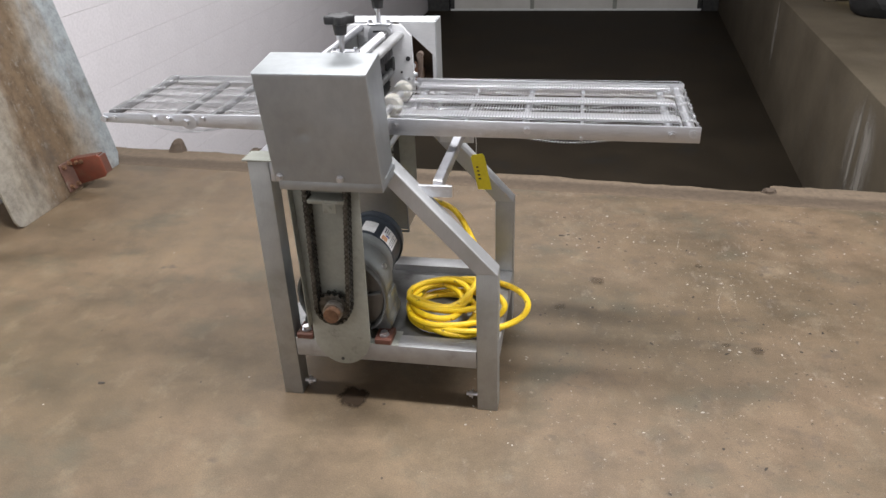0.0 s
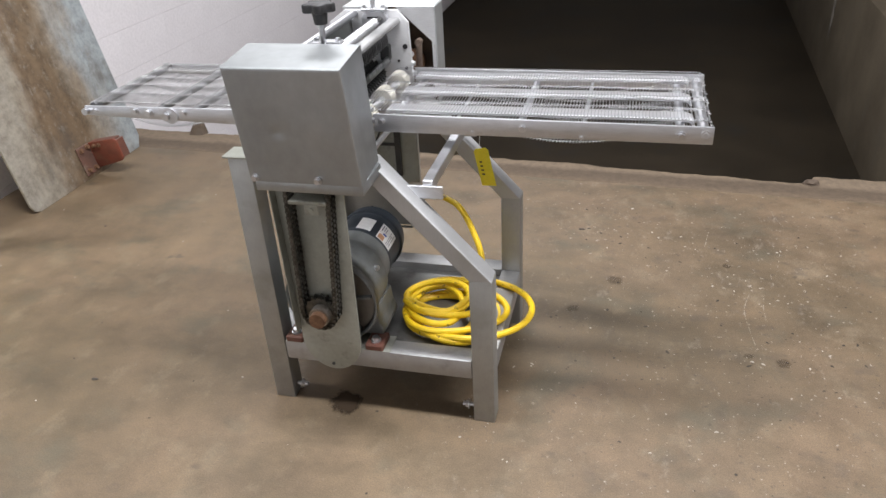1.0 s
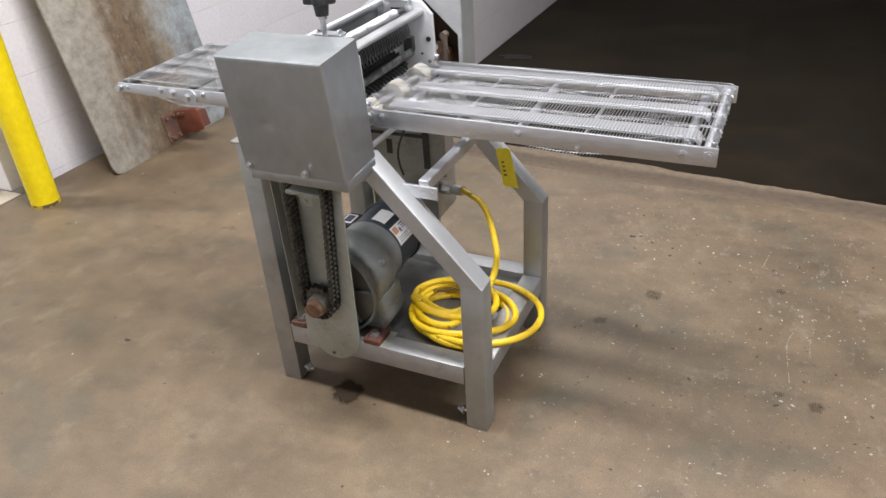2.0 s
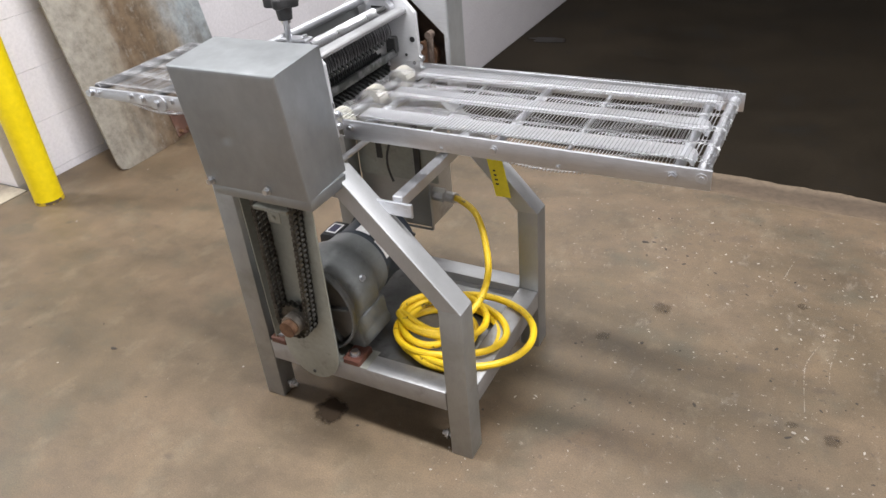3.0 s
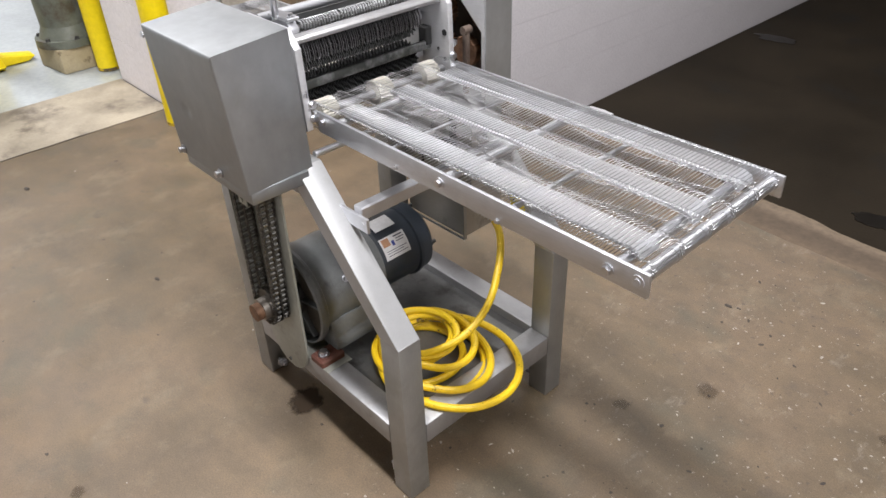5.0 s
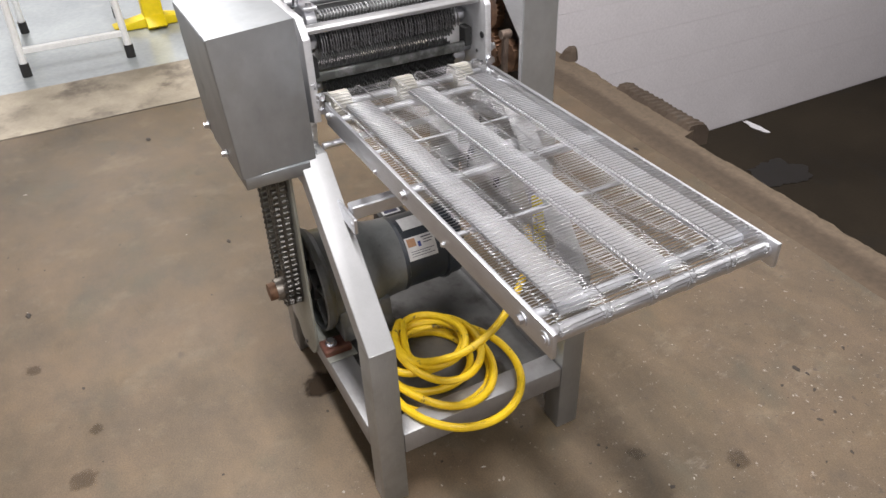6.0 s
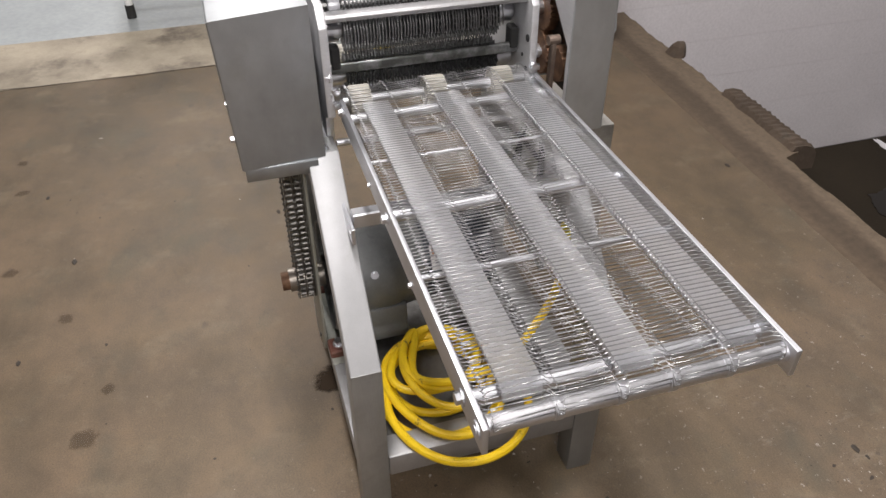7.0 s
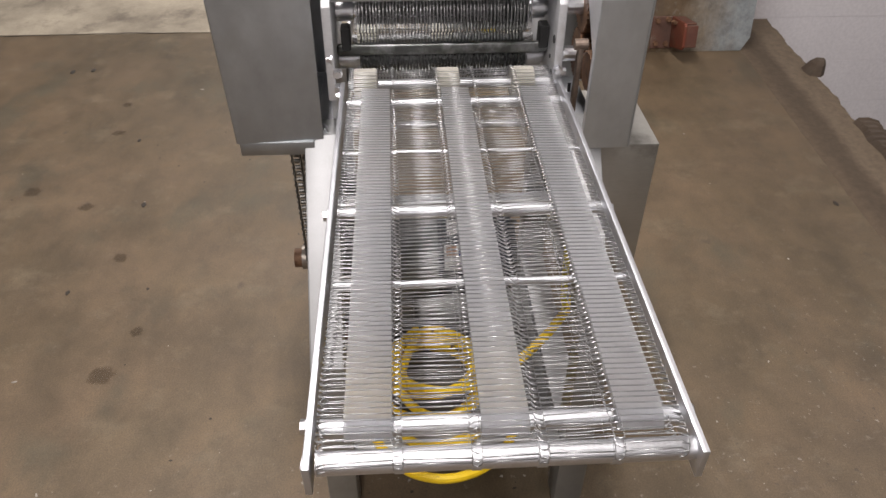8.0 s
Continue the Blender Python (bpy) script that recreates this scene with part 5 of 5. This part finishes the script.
for y in steps(-2.55, 0.325, 150):
    c = -1.924 + 0.014 * noise.noise((y * 2.1, 3, 0)) + 0.006 * noise.noise((y * 9, 5, 0))
    w = 0.0010 + 0.0028 * max(0.0, noise.noise((y * 4, 8, 0)) + 0.25)
    edge.append((bm.verts.new((c - w, y, 0.0016)), bm.verts.new((c + w, y, 0.0016))))
for (a, b), (c, d) in zip(edge, edge[1:]):
    bm.faces.new((a, b, d, c))
solo("floor_crack", bm, stain_mat, "thin ragged crack between the floor and the threshold", "crack", "stuff", False)

# broken concrete along the dock edge, and dirt on the pit floor
def lump(x, y, sx, sy, sz, seed):
    bm = B()
    bmesh.ops.create_icosphere(bm, subdivisions=3, radius=1.0)
    for v in bm.verts:
        v.co *= 1 + 0.35 * noise.noise(v.co * 1.8 + Vector((seed * 9, 0, 0))) + 0.1 * noise.noise(v.co * 6)
        v.co = Vector((v.co.x * sx, v.co.y * sy, max(v.co.z, -0.3) * sz))
    ob = solo("concrete_lump", bm, rough_concrete, "broken lump of concrete on the dock edge", "rubble", at=(x, y, 0.3 * sz - 0.010), smooth=False)
    ob["group"] = "rubble along the dock edge"


bm = B()
rows = []
for k, (grow, z) in enumerate(((1.0, -0.004), (0.86, 0.016), (0.66, 0.036), (0.40, 0.050))):
    ring = [(-0.040, -0.030), (-0.012, -0.038), (0.030, -0.030), (0.040, 0.006), (0.022, 0.030), (-0.024, 0.030)]
    rows.append([bm.verts.new((x * grow + 0.004 * noise.noise((x * 60, y * 60, k)), 0.022 * (1 - grow) + y * grow + 0.004 * noise.noise((y * 60, k, x * 60)), z)) for x, y in ring])
for p, q in zip(rows, rows[1:]):
    for k in range(6):
        bm.faces.new((p[k], p[(k + 1) % 6], q[(k + 1) % 6], q[k]))
bm.faces.new(rows[-1])
bm.faces.new(rows[0][::-1])
solo("concrete_lump", bm, rough_concrete, "broken wedge of dark concrete standing on the dock edge", "rubble", at=(-1.468, 1.482, 0.0), smooth=False)

# a ledge left with the ridges of the broken formwork across it
bm = B()
rows = []
for x in steps(-1.088, -0.645, 96):
    y0 = edge_y(-0.9) - 0.058 * (x + 0.9) - 0.072
    saw = ((x + 1.2) / 0.030 + 0.5 * noise.noise((x * 6, 2, 0))) % 1.0
    row = []
    for k, (out, rise) in enumerate(((0.0, -0.004), (0.012, 0.010), (0.045, 0.012), (0.078, 0.002), (0.092, -0.022), (0.094, -0.075))):
        dy = 0.007 * noise.noise((x * 14, k * 3, 4)) + (0.006 * saw if k > 3 else 0)
        dz = (0.009 * saw if 0 < k < 5 else 0) + 0.004 * noise.noise((x * 25, k, 8))
        row.append(bm.verts.new((x + 0.10 * out, y0 + out + dy, rise + dz)))
    row.append(bm.verts.new((x, y0, -0.075)))
    rows.append(row)
for p, q in zip(rows, rows[1:]):
    for k in range(7):
        bm.faces.new((p[k], q[k], q[(k + 1) % 7], p[(k + 1) % 7]))
bm.faces.new(rows[0])
bm.faces.new(rows[-1][::-1])
bmesh.ops.recalc_face_normals(bm, faces=bm.faces[:])
solo("broken_ledge", bm, rough_concrete, "ridged broken concrete ledge along the dock edge", "rubble", smooth=False)
lump(1.21, edge_y(1.21) - 0.02, 0.03, 0.02, 0.02, 12)


def puddle(name, x, y, rx, ry, seed, material, label):
    bm = B()
    ring = []
    for k in range(60):
        a = math.tau * k / 60
        r = 1 + 0.5 * noise.noise((math.cos(a) * 1.5, math.sin(a) * 1.5, seed)) + 0.2 * noise.noise((math.cos(a) * 5, math.sin(a) * 5, seed))
        ring.append((x + rx * r * math.cos(a), y + ry * r * math.sin(a)))
    prism(bm, ring, "z", PIT + 0.001, PIT + 0.004)
    solo(name, bm, material, label, "stain", "stuff")


def drip_material():
    """Pale run-down streaks: opacity from a noise drawn out along z, fading at the strip's sides."""
    m, t, b = nodes_of("pale_drips")
    n = noise_node(t, 9, 5, 0.6, (1, 1, 0.12))
    broad = noise_node(t, 2.5, 4, 0.6)
    c = t.nodes.new("ShaderNodeTexCoord")
    grad = t.nodes.new("ShaderNodeTexGradient")
    grad.gradient_type = "SPHERICAL"
    mp = t.nodes.new("ShaderNodeMapping")
    mp.inputs["Location"].default_value, mp.inputs["Scale"].default_value = (0, -1, -1), (0, 2, 2)
    t.links.new(c.outputs["Generated"], mp.inputs["Vector"])
    t.links.new(mp.outputs["Vector"], grad.inputs["Vector"])
    f = ramp_node(t, n.outputs["Fac"], [(0.42, (0, 0, 0)), (0.60, (0.9, 0.9, 0.9))]).outputs["Color"]
    f = mix_node(t, 1.0, f, ramp_node(t, grad.outputs["Fac"], [(0.05, (0, 0, 0)), (0.5, (1, 1, 1))]).outputs["Color"], "MULTIPLY")
    f = mix_node(t, 0.35, f, broad.outputs["Color"], "MULTIPLY")
    t.links.new(f, b.inputs["Alpha"])
    b.inputs["Base Color"].default_value = (0.36, 0.33, 0.285, 1)
    b.inputs["Roughness"].default_value = 0.85
    return m


DRIPS = [(2.66, -0.36, 0.32, 0.36), (5.68, -0.33, 0.07, 0.32)]
drip_mat = drip_material()
for y, z, wide, high in DRIPS:
    bm = B()
    v = [bm.verts.new(q) for q in ((side_x(y - wide) - 0.002, y - wide, z - high), (side_x(y - wide) - 0.002, y - wide, z + high), (side_x(y + wide) - 0.002, y + wide, z + high), (side_x(y + wide) - 0.002, y + wide, z - high))]
    bm.faces.new(v)
    solo("drip_stain", bm, drip_mat, "pale run-down streaks on the retaining wall", "stain", "stuff")

wet = surface("wet_concrete", (0.007, 0.0055, 0.004), (0.014, 0.011, 0.008), 8, (0.25, 0.45))
puddle("pit_stain", -1.36, 3.02, 0.15, 0.17, 3, wet, "dark wet patch on the dock floor")
puddle("pit_stain", -1.67, 5.58, 0.20, 0.07, 6, wet, "dark wet patch beside the wall on the dock floor")
puddle("pit_stain", 0.13, 3.18, 0.17, 0.07, 9, wet, "dark wet patch on the dock floor")
puddle("paint_spill", -1.87, 3.355, 0.10, 0.025, 12, wall_plain, "pale paint streak at the foot of the wall")

# painted blocks last
face = {}


def block_mesh(length, high):
    key = (round(length, 3), round(high, 3))
    if key not in face:
        bm = B()
        box(bm, (-0.0, 0.0, 0.0), (0.016, length, high), 0.0003)
        face[key] = mesh_of("block", bm, white_paint, False)
    return face[key]


for row in range(-5, 8):
    z = row * 0.2032
    y = 0.3385 - (0.2 if row % 2 else 0.0)
    while y < DOCK_END - 0.05:
        a, b = max(y, 0.3385), min(y + 0.4062, DOCK_END - 0.03)
        if b - a > 0.05:
            ob = new("block", block_mesh(b - a, 0.2018))
            ob.location = (WALL - 0.016, a, max(z, PIT) + 0.001)
            ob.parent = wall
        y += 0.4064
    if row >= 0:
        for x0, x1 in ((JAMB + 0.001, -2.2905), (-2.29, WALL)) if row % 2 else ((JAMB + 0.001, -2.0875), (-2.087, WALL)):
            bm = B()
            box(bm, (x0, 0.3345, z + 0.0008), (x1, 0.3375, z + 0.2024), 0.0004)
            part("block", bm, white_paint, wall, "", False)
